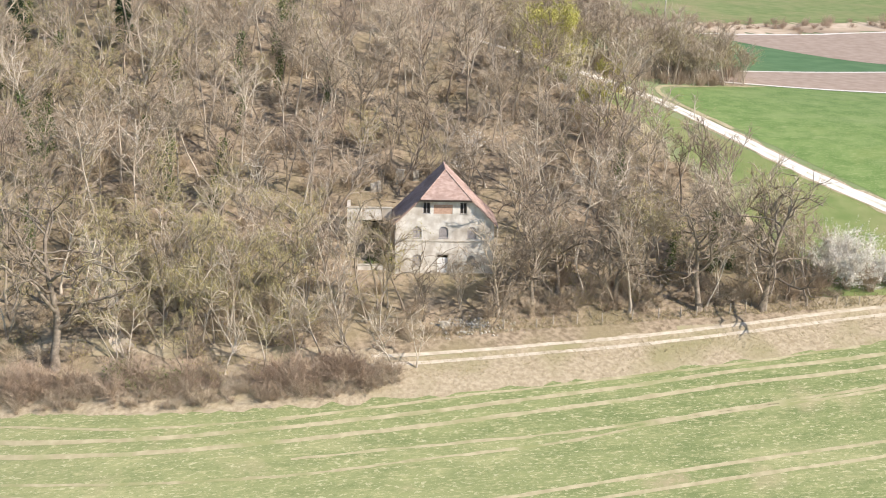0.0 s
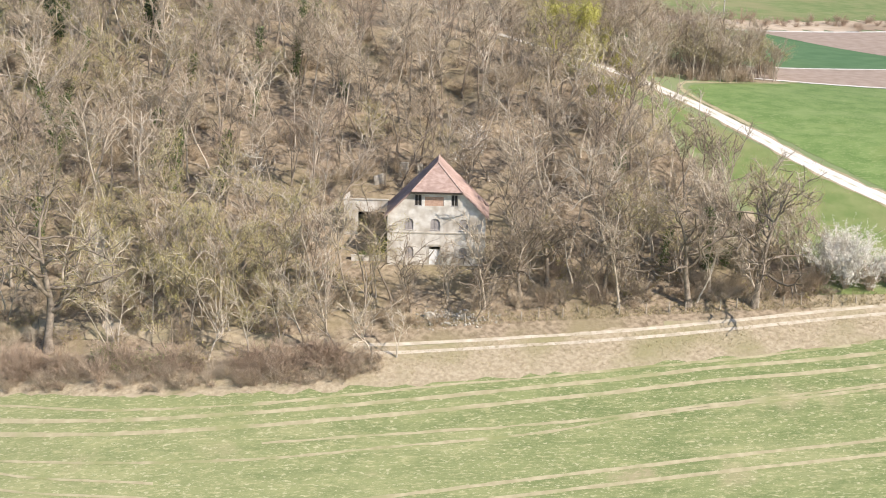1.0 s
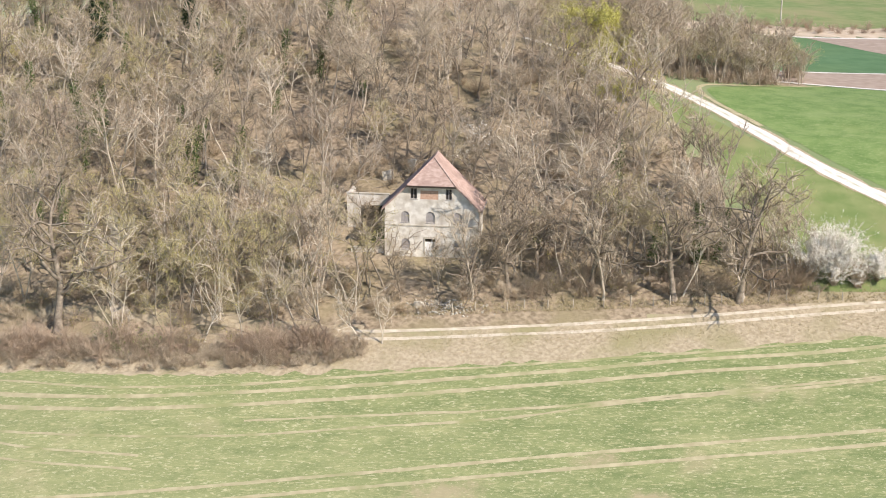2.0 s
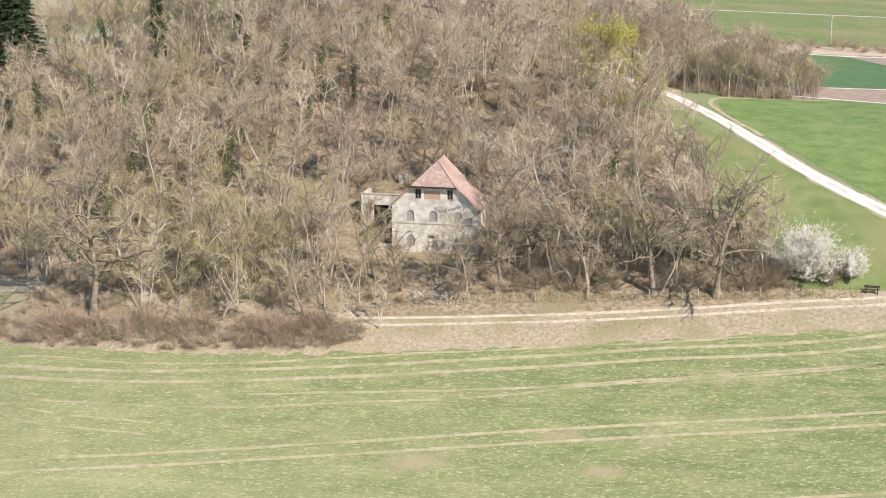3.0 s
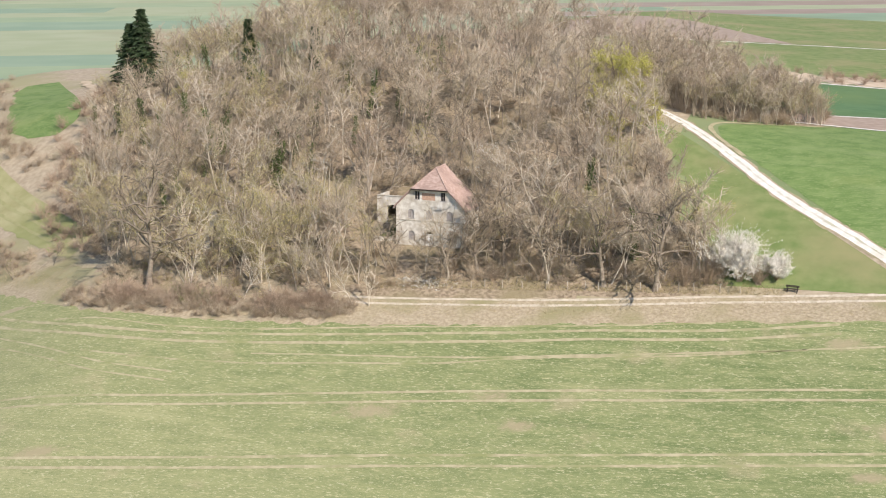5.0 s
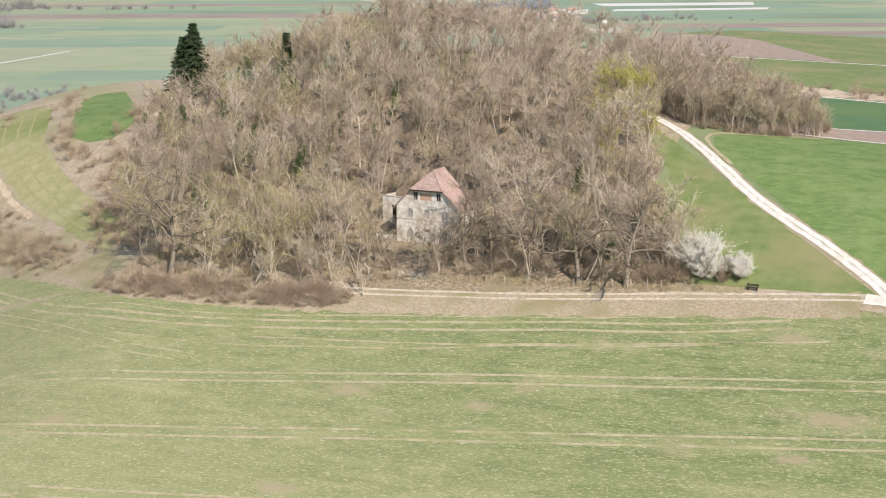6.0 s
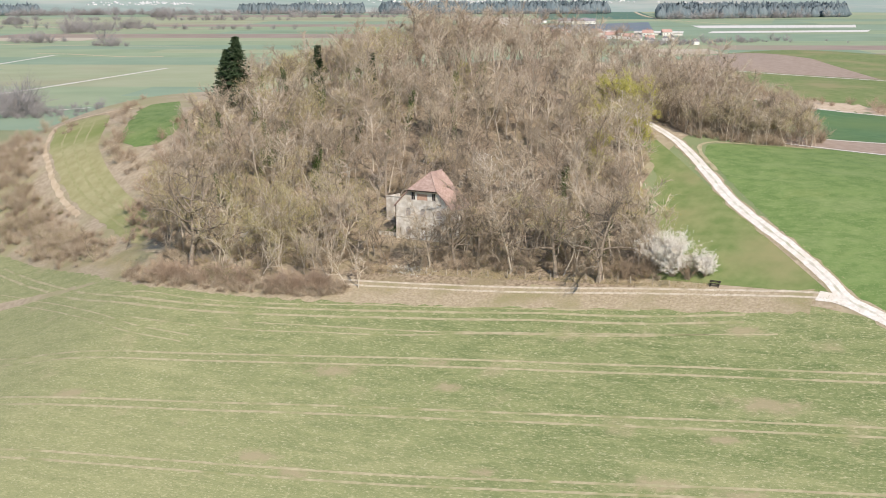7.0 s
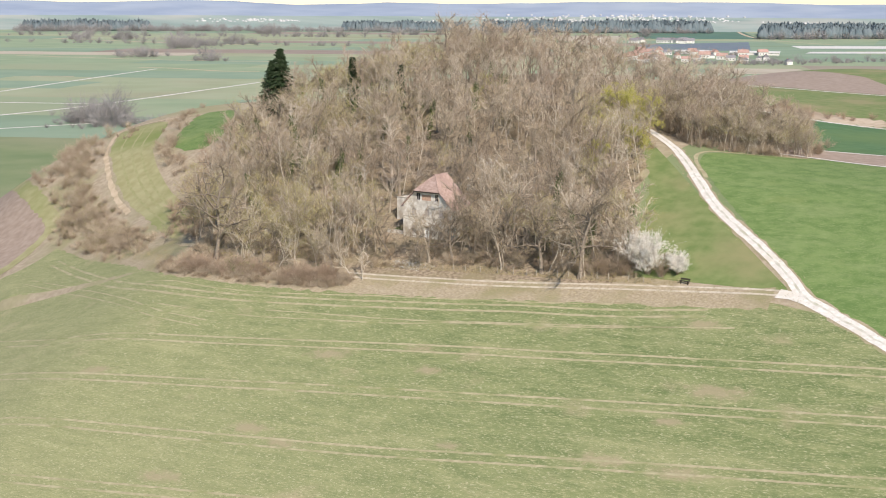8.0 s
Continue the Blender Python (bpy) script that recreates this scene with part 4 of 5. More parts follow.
post0 = tagged(new("fence_post"), "short weathered wooden fence post beside the track", "fence post", group="fence posts along the track")
pv, pf = tube([(0, 0, -0.3), (0.01, 0, 0.5), (0, 0.01, 1.15)], [0.075, 0.072, 0.065], 7)
part("shaft", arrays_mesh("shaft", pv, pf, M_POST, smooth=True), post0)
cv, cf = tube([(0, 0.01, 1.15), (0, 0.01, 1.2)], [0.066, 0.02], 7)
part("tip", arrays_mesh("tip", cv, cf, M_POST), post0)
for i in range(17):
    x = 3.2 + i * 2.9 + q.uniform(-0.9, 0.9)
    y = 0.75 + 0.03 * x + q.uniform(-0.15, 0.15)
    s = q.uniform(0.85, 1.15)
    copy_thing(post0, pose(x, y, lz(x, y), q.uniform(-5, 5), q.uniform(-5, 5), q.uniform(0, 360)) @ Matrix.Diagonal((1, 1, s, 1)))
for o in (*post0.children, post0):
    bpy.data.objects.remove(o)

bench = tagged(new("bench"), "dark wooden bench beside the track", "bench")
for i in range(3):
    mesh_part("seat_plank", box_bm(-0.95, -0.25 + i * 0.17, 0.44, 0.95, -0.1 + i * 0.17, 0.49, 0.008), M_BENCH, bench)
for i in range(2):
    mesh_part("back_plank", box_bm(-0.95, 0.28, 0.6 + i * 0.17, 0.95, 0.33, 0.74 + i * 0.17, 0.008), M_BENCH, bench)
for x in (-0.7, 0.7):
    mesh_part("leg", box_bm(x - 0.06, -0.2, -0.15, x + 0.06, -0.08, 0.436), M_BENCH, bench)
    mesh_part("leg", box_bm(x - 0.05, 0.2, -0.15, x + 0.05, 0.276, 0.93), M_BENCH, bench)
bench.matrix_world = pose(56.9, 2.9, lz(56.9, 2.9) + 0.05, 0, 0, -8)

mast = tagged(new("utility_pole"), "pale slim utility pole beside the reed strip", "utility pole")
pv, pf = tube([(0, 0, -0.5), (0, 0, 3), (0, 0, 6.8)], [0.2, 0.18, 0.14], 8)
part("shaft", arrays_mesh("shaft", pv, pf, M_STONE, smooth=True), mast)
mesh_part("cross_arm", box_bm(-0.6, -0.06, 6.3, 0.6, 0.06, 6.45), M_STONE, mast)
mast.matrix_world = pose(72.3, 165, lz(72.3, 165))

fallen = tagged(new("fallen_branch"), "dark fallen oak branch lying by the track", "branch")
(wv, wf), (tv, tf), _, _, _ = grow(77, height=5.5, spread=3.0, trunk_r=0.13, bole=0.25, limbs=8, twigs=120, gnarl=0.35)
part("limb", arrays_mesh("limb", wv, wf, M_OAKBARK, smooth=True), fallen)
tagged(part("brushwood", arrays_mesh("brushwood", tv, tf, M_OAKBARK), fallen), kind="stuff")
fallen.matrix_world = pose(36.4, 5.2, lz(36.4, 5.2) - 0.2, 78, 0, 128)


# ---- shrubs, blossom, conifers ----
def shrub_arrays(seed, height, width, stems=26, twigs=420, leaf=0, reach=(0.15, 0.4)):
    """Many thin stems from one root, with twigs: stems and twigs as arrays, and leaf places."""
    g = np.random.RandomState(seed)
    bag, segs = Bag(), []
    for _ in range(stems):
        a, out = g.uniform(0, 2 * math.pi), g.uniform(0.05, 1) ** 0.7
        d = np.array([math.cos(a) * out * width / height, math.sin(a) * out * width / height, 1.0])
        line = bough(g, (g.normal() * width * 0.12, g.normal() * width * 0.12, -0.15), d / np.linalg.norm(d), height * g.uniform(0.7, 1.1) * math.hypot(1, out * 0.4), 0.24, 4, -0.15)
        bag.add(*tube(line, np.linspace(0.022, 0.006, 5) * (height / 2.5) ** 0.5, 3))
        segs.append(np.stack([line[1:-1], line[2:]], 1))
    segs = np.vstack(segs)
    p = segs[g.randint(len(segs), size=twigs)]
    s = p[:, 0] + (p[:, 1] - p[:, 0]) * g.uniform(0, 1, (twigs, 1))
    d = (p[:, 1] - p[:, 0])
    d = d / (np.linalg.norm(d, axis=1)[:, None] + 1e-9) + g.normal(size=d.shape) * 0.6
    e = s + d * g.uniform(*reach, (twigs, 1)) * height
    bag.add(*slivers(g, s, e, 0.028))
    leaves = None
    if leaf:
        k = g.randint(twigs, size=leaf)
        leaves = s[k] + (e[k] - s[k]) * g.uniform(0, 1.1, (leaf, 1)) + g.normal(size=(leaf, 3)) * 0.08
    return bag.done(), leaves, g


SHRUBS = [shrub_arrays(300 + i, h, w)[0] for i, (h, w) in enumerate(((2.4, 1.5), (1.8, 1.4), (3.0, 1.6), (1.3, 1.2)))]


def thicket(name, label, places, material, scale=(0.7, 1.2), leaf_mat=None, leaf=0):
    """Uncountable brush, joined."""
    bag, tones, lb, g = Bag(), [], Bag(), np.random.RandomState(len(places))
    for x, y in places:
        V, F = SHRUBS[g.randint(len(SHRUBS))]
        s, a = g.uniform(*scale), g.uniform(0, 2 * math.pi)
        c, d = math.cos(a) * s, math.sin(a) * s
        P = np.stack([V[:, 0] * c - V[:, 1] * d + x, V[:, 0] * d + V[:, 1] * c + y, V[:, 2] * s + lz(x, y)], 1)
        bag.add(P, F)
        tones.append(np.full(len(P), g.uniform()))
        if leaf:
            k = g.randint(len(P), size=leaf)
            lb.add(*flecks(g, P[k] + g.normal(size=(leaf, 3)) * 0.1, 0.09))
    V, F = bag.done()
    root = tagged(new(name), label, "brush", kind="stuff")
    part("branchwork", arrays_mesh(name, V, F, material, np.concatenate(tones)), root)
    if leaf:
        V, F = lb.done()
        part("foliage", arrays_mesh(name, V, F, leaf_mat, g.uniform(0, 1, len(V))), root)
    return root


g = np.random.RandomState(11)
belt = [(x, np.interp(x, [-64, -50, -30, -8], [0.2, -4.6, -6.6, -6.3]) + g.uniform(-1.7, 2.6)) for x in g.uniform(-62, -7, 290)]
thicket("brush_belt", "dense reddish brown leafless brush between track and field", belt, M_BRUSH, (0.35, 0.8))
clump = [(cx + g.normal() * 1.8, np.interp(cx, [-64, -50, -30, -8], [1.0, -3.6, -5.2, -5.0]) + g.normal() * 0.9) for cx in g.uniform(-60, -12, 9) for _ in range(9)]
thicket("tall_brush", "taller reddish brush over the belt", clump, M_TWIG_RED, (0.6, 1.35))
thicket("evergreen_brush", "fresh green bush in the brush belt", [(-38.6 + g.normal() * 0.7, -3.2 + g.normal() * 0.5) for _ in range(7)] + [(-34 + g.normal() * 1.2, -4.6 + g.normal() * 0.5) for _ in range(6)], M_BRUSH, (0.6, 1.0), mat("fresh_green_leaves", (0.13, 0.17, 0.045), (0.22, 0.25, 0.08), 3.0, 0.8, tone=True), 160)
floor_spots = []
while len(floor_spots) < 520:
    x, y = g.uniform(-95, 48), g.uniform(2.5, 70) ** 1.0
    if in_wood(x, y) and not (-13 < x < 7.5 and 8.5 < y < 22):
        floor_spots.append((x, y))
thicket("undergrowth", "thin leafless undergrowth on the wood floor", floor_spots, M_TWIG, (0.5, 1.2))
edge_spots = [(x, 1.9 + 0.03 * x + abs(g.normal()) * 2.4) for x in g.uniform(3, 50, 75)]
stand_floor = [(x, np.interp(x, [15, 22, 28, 36, 48, 58.4], [80, 73.5, 67.5, 60.5, 63, 69]) + 24 * g.uniform() ** 2) for x in g.uniform(20, 58, 150)]
thicket("stand_brush", "brown brush under the stand of slim trees", stand_floor, M_BRUSH, (0.5, 1.1))
track_side = [(x, np.interp(x, [-64, -30, 0], [6, 2, 1.5]) + g.normal() * 2.6) for x in g.uniform(-58, 0, 130)]
thicket("trackside_brush", "thin grey brown brush beside the shaded track", [p for p in track_side if abs(p[1] - np.interp(p[0], [-60, -43, -27, -14], [8.5, 2.8, 0.3, -1.8])) > 1.4], M_TWIG, (0.35, 0.8))
thicket("edge_brush", "brown leafless brush along the wood edge", edge_spots, M_BRUSH, (0.45, 0.95))
olive = [(x, y) for x, y in [(g.uniform(12, 45), g.uniform(2.5, 12)) for _ in range(34)]] + [(g.uniform(-50, -12), g.uniform(-5, 12)) for _ in range(46)]
thicket("green_brush", "brush with small fresh olive green leaves", olive, M_BRUSH, (0.5, 1.1), M_BUD, 70)
scrub = []
for _ in range(330):
    k, r = g.uniform(), g.normal()
    x, y = np.interp(k, [0, 0.3, 0.6, 1], [-80, -105, -130, -172]), np.interp(k, [0, 0.3, 0.6, 1], [13.5, 28.5, 43, 90])
    scrub.append((x + r * 2.5 - 3 * k, y + g.normal() * 3.5 - 4 * k))
for _ in range(60):
    scrub.append((g.uniform(-175, -145), g.uniform(45, 85)))
for _ in range(40):
    k = g.uniform()
    scrub.append((np.interp(k, [0, 0.5, 1], [-98, -120, -150]) + g.normal() * 1.6, np.interp(k, [0, 0.5, 1], [48, 65, 112]) + g.normal() * 1.6))
scrub = [p for p in scrub if p[1] > 43 - 0.62 * (p[0] + 138) or p[0] > -134]
thicket("hillside_scrub", "loose leafless scrub along the terrace paths", scrub, M_BRUSH, (0.5, 1.25))
inner = [(wood_left(y) + g.uniform(-9, 3), y) for y in g.uniform(14, 100, 110)]
thicket("wood_edge_scrub", "pale leafless scrub at the foot of the wood", inner, M_TWIG_RED, (0.6, 1.4))
thicket("leafy_scrub", "scrub with fresh olive green leaves", [(-152, 66), (-150, 69), (-147, 64), (-155, 70), (-118, 39), (-104, 27), (-140, 52), (-160, 84), (-163, 95)] + [scrub[i] for i in range(0, 300, 4)], M_BRUSH, (0.7, 1.5), mat("olive_leaves", (0.17, 0.18, 0.06), (0.30, 0.28, 0.11), 3.0, 0.9, tone=True), 260)


def blossom_bush(name, label, x, y, h, w, flowers, seed, stems=60):
    (V, F), leaves, q = shrub_arrays(seed, h, w, stems, 1500, flowers, (0.05, 0.17))
    root = tagged(new(name), label, "bush")
    part("branchwork", arrays_mesh("branchwork", V, F, M_BRUSH, np.full(len(V), 0.5)), root)["kind"] = "stuff"
    if leaves is not None:
        bv, bf = flecks(q, leaves[leaves[:, 2] > h * 0.12], 0.066)
        part("blossom", arrays_mesh("blossom", bv, bf, M_BLOSSOM), root, "dense small white flowers")["kind"] = "stuff"
    root.matrix_world = pose(x, y, lz(x, y))
    return root


blossom_bush("blossoming_bush", "large bush covered in white blossom at the wood edge", 49.2, 5.2, 7.2, 2.1, 30000, 51, 80)
blossom_bush("blossoming_bush", "tall grey-white blossoming bush at the wood edge", 46.6, 5.8, 6.4, 2.2, 9000, 52)
blossom_bush("blossoming_bush", "small rounded bush in full white blossom", 54.5, 5.6, 4.0, 1.0, 16000, 53, 45)
blossom_bush("bare_bush", "leafless brown bush between the blossoming bushes", 52.0, 4.4, 4.2, 1.7, 0, 54, 70)
blossom_bush("bare_bush", "wide leafless tan bush under the oak", 44.6, 4.0, 4.6, 2.6, 0, 55, 80)
blossom_bush("bare_bush", "wide leafless tan bush under the oak", 41.2, 3.4, 3.8, 2.2, 0, 56, 70)

# ivy and evergreen growth, placed to deepen the shadow in the gap beside the house
gap = np.random.RandomState(8)
ivy_places = np.stack([gap.uniform(-10.4, -6.15, 5600), gap.uniform(1.2, 5.5, 5600), np.zeros(5600)], 1)
ivy_places[:, 2] = gap.uniform(-1.0, 1, 5600) + 0.2 * (ivy_places[:, 1] - 3) - 0.4 + 1.1 * np.clip((ivy_places[:, 0] + 10.4) / 3.2, 0, 1)
V, F = flecks(gap, ivy_places, 0.16)
V = np.array([HOUSE @ Vector(p) for p in V])
mound = tagged(new("ivy_mound"), "dark evergreen ivy mound that deepens the shadow beside the house", "ivy", kind="stuff")
part("foliage", arrays_mesh("ivy_mound", V, F, M_IVY), mound)

# flowering tree behind the house and a pale dead snag
wild_cherry = tree_kind(61, "tree in sparse white blossom behind the house", "tree", name="blossoming_tree", bud_mat=M_BLOSSOM, bud_size=0.09, group="", height=9, spread=3.6, trunk_r=0.13, bole=0.3, limbs=12, buds=700, twigs=700)
wild_cherry.matrix_world = pose(4.4, 25.5, lz(4.4, 25.5))
snag = tree_kind(66, "broken dead tree with bleached pale limbs", "dead tree", name="dead_tree", bark=M_STONE, group="", height=11, spread=3.2, trunk_r=0.16, bole=0.5, limbs=5, twigs=60, gnarl=0.3, lean=0.15)
snag.matrix_world = pose(-24.4, 23.5, lz(-24.4, 23.5))
yellow = tree_kind(64, "tree in bright yellow-green spring leaf", "tree", name="leafing_tree", bud_mat=M_YELLOW, bud_size=0.1, group="leafing trees", height=14, spread=4.6, trunk_r=0.17, bole=0.3, limbs=12, buds=13000, twigs=1200)
for x, y, s in ((22, 54, 0.95), (25, 62, 0.75), (24.5, 38, 0.6), (-74, 66, 0.45), (-26, 78, 0.4), (28, 46, 0.6)):
    copy_thing(yellow, pose(x, y, lz(x, y) - 0.1, 0, 0, x * 31) @ Matrix.Diagonal((s, s, s, 1)))
for o in (*yellow.children, yellow):
    bpy.data.objects.remove(o)


def fir(name, label, x, y, height, seed, girth=0.36):
    """Whorls of drooping boughs, each a fan of needle sprays round a thin limb."""
    q = np.random.RandomState(seed)
    root = tagged(new(name), label, "fir", group="firs on the hill")
    wood, spray = Bag(), Bag()
    wood.add(*tube([(0, 0, -0.3), (0, 0, height * 0.5), (0, 0, height)], [0.26, 0.15, 0.02], 7))
    z = height * 0.12
    while z < height * 0.985:
        f = (z / height)
        L = (1 - f) ** 0.8 * height * girth * q.uniform(0.8, 1.15) + 0.25
        for a in q.uniform(0, 2 * math.pi) + np.arange(7) * 2 * math.pi / 7 + q.normal(size=7) * 0.25:
            l = L * q.uniform(0.65, 1.15)
            tip = np.array([math.cos(a) * l, math.sin(a) * l, z - q.uniform(0.05, 0.45) * l + 0.1])
            base = np.array([0, 0, z])
            wood.add(*tube([base, base * 0.5 + tip * 0.5 + [0, 0, 0.1 * l], tip], [0.03, 0.02, 0.006], 3))
            n = int(22 + 22 * l)
            s = q.uniform(0.12, 1, (n, 1))
            c = base + (tip - base) * s
            side = np.array([-math.sin(a), math.cos(a), 0])
            e = c + (tip - base) / l * q.uniform(0.2, 0.5, (n, 1)) + side * q.normal(size=(n, 1)) * 0.42 + [0, 0, -0.1] + q.normal(size=(n, 3)) * 0.1
            spray.add(*slivers(q, c, e, 0.22))
        z += height * 0.014 * q.uniform(0.7, 1.3)
    V, F = wood.done()
    part("trunk", arrays_mesh("trunk", V, F, M_OAKBARK), root)
    V, F = spray.done()
    part("foliage", arrays_mesh("foliage", V, F, M_NEEDLE), root, "dark green drooping needle sprays")["kind"] = "stuff"
    root.matrix_world = pose(x, y, lz(x, y))


fir("fir_tree", "tall dark green fir on the hill shoulder", -89.2, 77.5, 17.6, 3, 0.32)
fir("fir_tree", "dark green fir among bare trees", -93.0, 79.0, 14.5, 4, 0.36)
fir("fir_tree", "small dark fir rising over the crest", -59, 68.5, 14.0, 5, 0.1)
fir("fir_tree", "narrow dark fir among bare trees", -43, 66, 12, 6, 0.09)

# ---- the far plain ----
# field colours are paled: some distance haze is mixed into them
HAZED_PLAIN = [mat("plain_green", (0.255, 0.325, 0.195), (0.305, 0.365, 0.225), 0.02, 1.0, 0, (0.31, 0.34, 0.21), 0.004),
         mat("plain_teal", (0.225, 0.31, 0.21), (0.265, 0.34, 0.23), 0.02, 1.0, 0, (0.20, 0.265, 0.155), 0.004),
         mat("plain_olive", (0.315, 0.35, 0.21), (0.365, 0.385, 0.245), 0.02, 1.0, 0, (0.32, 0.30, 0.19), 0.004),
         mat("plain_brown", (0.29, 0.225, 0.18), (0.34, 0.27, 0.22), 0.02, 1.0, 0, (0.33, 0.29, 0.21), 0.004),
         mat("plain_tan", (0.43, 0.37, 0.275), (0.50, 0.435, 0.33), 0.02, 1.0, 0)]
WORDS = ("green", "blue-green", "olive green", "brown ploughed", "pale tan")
q = np.random.RandomState(9)
turn = radians(24)
cx_, sx_ = math.cos(turn), math.sin(turn)
v0 = 120.0
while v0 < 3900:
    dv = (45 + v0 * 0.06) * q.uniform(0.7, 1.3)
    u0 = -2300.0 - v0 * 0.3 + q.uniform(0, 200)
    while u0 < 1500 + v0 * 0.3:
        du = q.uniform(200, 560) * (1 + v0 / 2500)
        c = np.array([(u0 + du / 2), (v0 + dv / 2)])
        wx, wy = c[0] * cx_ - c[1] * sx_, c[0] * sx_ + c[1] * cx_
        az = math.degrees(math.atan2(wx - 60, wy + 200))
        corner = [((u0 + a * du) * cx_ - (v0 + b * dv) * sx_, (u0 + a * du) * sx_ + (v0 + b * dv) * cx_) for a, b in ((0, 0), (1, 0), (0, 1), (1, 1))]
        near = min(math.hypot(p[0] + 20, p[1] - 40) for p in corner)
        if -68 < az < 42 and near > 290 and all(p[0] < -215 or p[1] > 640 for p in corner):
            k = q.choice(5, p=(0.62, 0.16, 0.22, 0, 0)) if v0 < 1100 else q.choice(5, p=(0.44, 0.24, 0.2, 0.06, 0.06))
            sheet("far_field", corner[:2], corner[2:], *((40, 16) if v0 < 700 else (6, 4)), 0.04, HAZED_PLAIN[k], WORDS[k] + " field on the distant plain")
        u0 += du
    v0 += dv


def plot(name, a, b, c, d, lift, material, label, category="field"):
    """A four-cornered piece of the plain: a to b along the near side, c to d along the far side."""
    return sheet(name, [a, b], [c, d], 8, 6, lift, material, label, category)


M_DEEP = mat("deep_teal_crop", (0.09, 0.175, 0.13), (0.12, 0.21, 0.15), 0.02, 1.0, 0, (0.13, 0.20, 0.12), 0.006)
M_COVER = mat("blue_grey_covers", (0.155, 0.185, 0.215), (0.20, 0.23, 0.255), 0.05, 0.8, 0, (0.17, 0.235, 0.21), 0.01)
VW = mat("village_render", (0.62, 0.59, 0.53), (0.74, 0.71, 0.66), 0.3, 0.9)
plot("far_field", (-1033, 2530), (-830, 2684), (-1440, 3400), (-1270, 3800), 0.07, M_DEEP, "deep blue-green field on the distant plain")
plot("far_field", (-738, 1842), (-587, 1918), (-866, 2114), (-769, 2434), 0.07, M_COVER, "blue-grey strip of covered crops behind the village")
plot("far_field", (-1125, 2311), (-850, 1957), (-1335, 2655), (-1191, 2765), 0.07, HAZED_PLAIN[4], "pale tan field on the distant plain")
plot("far_field", (-640, 2300), (-520, 2420), (-830, 2660), (-640, 2960), 0.07, HAZED_PLAIN[0], "green field before the conifer wood")
plot("far_field", (-367, 1163), (-277, 1224), (-420, 1290), (-330, 1330), 0.07, HAZED_PLAIN[4], "dry tan strip before the village")
plot("crop_cover", (-560, 2090), (-330, 2240), (-620, 2230), (-360, 2400), 0.1, VW, "long white crop cover on the distant plain", "crop cover")
plot("crop_cover", (-479, 1850), (-270, 2010), (-496, 1935), (-282, 2105), 0.1, VW, "long white crop cover on the distant plain", "crop cover")
for pts, w in (([(-737, 537), (-910, 903)], 4), ([(-550, 376), (-566, 474), (-652, 762)], 4), ([(-480, 300), (-457, 368), (-440, 420)], 3.5), ([(-641, 455), (-577, 481)], 4),
               ([(-899, 716), (-863, 738)], 7), ([(-949, 915), (-914, 924), (-818, 905), (-785, 925)], 8), ([(-1330, 1080), (-1060, 1090), (-900, 1140)], 7), ([(-1990, 1760), (-1500, 1660), (-1300, 1720)], 16),
               ([(-830, 2684), (-1010, 3100), (-1330, 3920)], 9), ([(-830, 2684), (-700, 2500), (-560, 2330)], 7), ([(-150, 1190), (-400, 1140)], 5), ([(-850, 1957), (-1125, 2500), (-1191, 2765)], 6)):
    ribbon("field_road", pts, w, 0.10, M_ROAD if w < 7 else M_SAND, "pale straight road across the distant plain", "road", 0.1, step=20)


# woods of the plain: many uneven pointed crowns
def far_wood(name, label, x0, y0, x1, y1, depth, n, height, material, seed):
    h = np.random.RandomState(seed)
    bag, tones = Bag(), []
    for _ in range(n):
        px = np.array([x0, y0]) + (np.array([x1, y1]) - [x0, y0]) * h.uniform()
        away = px - [140, -213]
        px = px + away / np.hypot(*away) * depth * h.uniform() ** 1.5
        r, t = h.uniform(0.18, 0.34) * height, height * h.uniform(0.6, 1.0) * (0.85 + 0.35 * noise.noise(Vector((px[0] * 0.02, px[1] * 0.02, 1))))
        prof = [(0, 0.5), (0.2, 1.0), (0.45, h.uniform(0.6, 1.0)), (0.75, h.uniform(0.3, 0.7)), (1.0, 0.03)]
        V, F = tube([(px[0] + h.normal() * 0.6, px[1], lz(*px) + t * a) for a, _ in prof], [r * b for _, b in prof], 5)
        bag.add(V + h.normal(size=V.shape) * height * 0.02, F)
        tones.append(np.full(len(V), h.uniform()))
    V, F = bag.done()
    return tagged(new(name, arrays_mesh(name, V, F, material, np.concatenate(tones))), label, "woodland", kind="stuff")


# conifers blued and twigs greyed: the haze of distance is in the colour
M_HAZEWOOD = mat("far_conifer_wood", (0.11, 0.145, 0.155), (0.165, 0.20, 0.205), 0.05, 1.0, tone=True)
M_HAZETWIG = mat("far_twigs", (0.25, 0.235, 0.225), (0.35, 0.325, 0.31), 0.05, 1.0, tone=True)
far_wood("far_conifer_wood", "dark conifer wood on the distant plain", -830, 2690, -500, 3060, 700, 2600, 34, M_HAZEWOOD, 1)
far_wood("far_conifer_wood", "dark conifer wood on the distant plain", -1670, 2949, -1399, 3057, 180, 1200, 36, M_HAZEWOOD, 2)
far_wood("far_conifer_wood", "dark conifer wood on the distant plain", -1399, 3057, -1150, 3230, 180, 1200, 38, M_HAZEWOOD, 5)
far_wood("far_conifer_wood", "dark conifer wood behind bare trees", -2606, 2227, -2412, 2477, 200, 800, 32, M_HAZEWOOD, 3)
far_wood("far_conifer_wood", "dark conifer wood on the distant plain", -2020, 2805, -1738, 2966, 150, 700, 32, M_HAZEWOOD, 4)


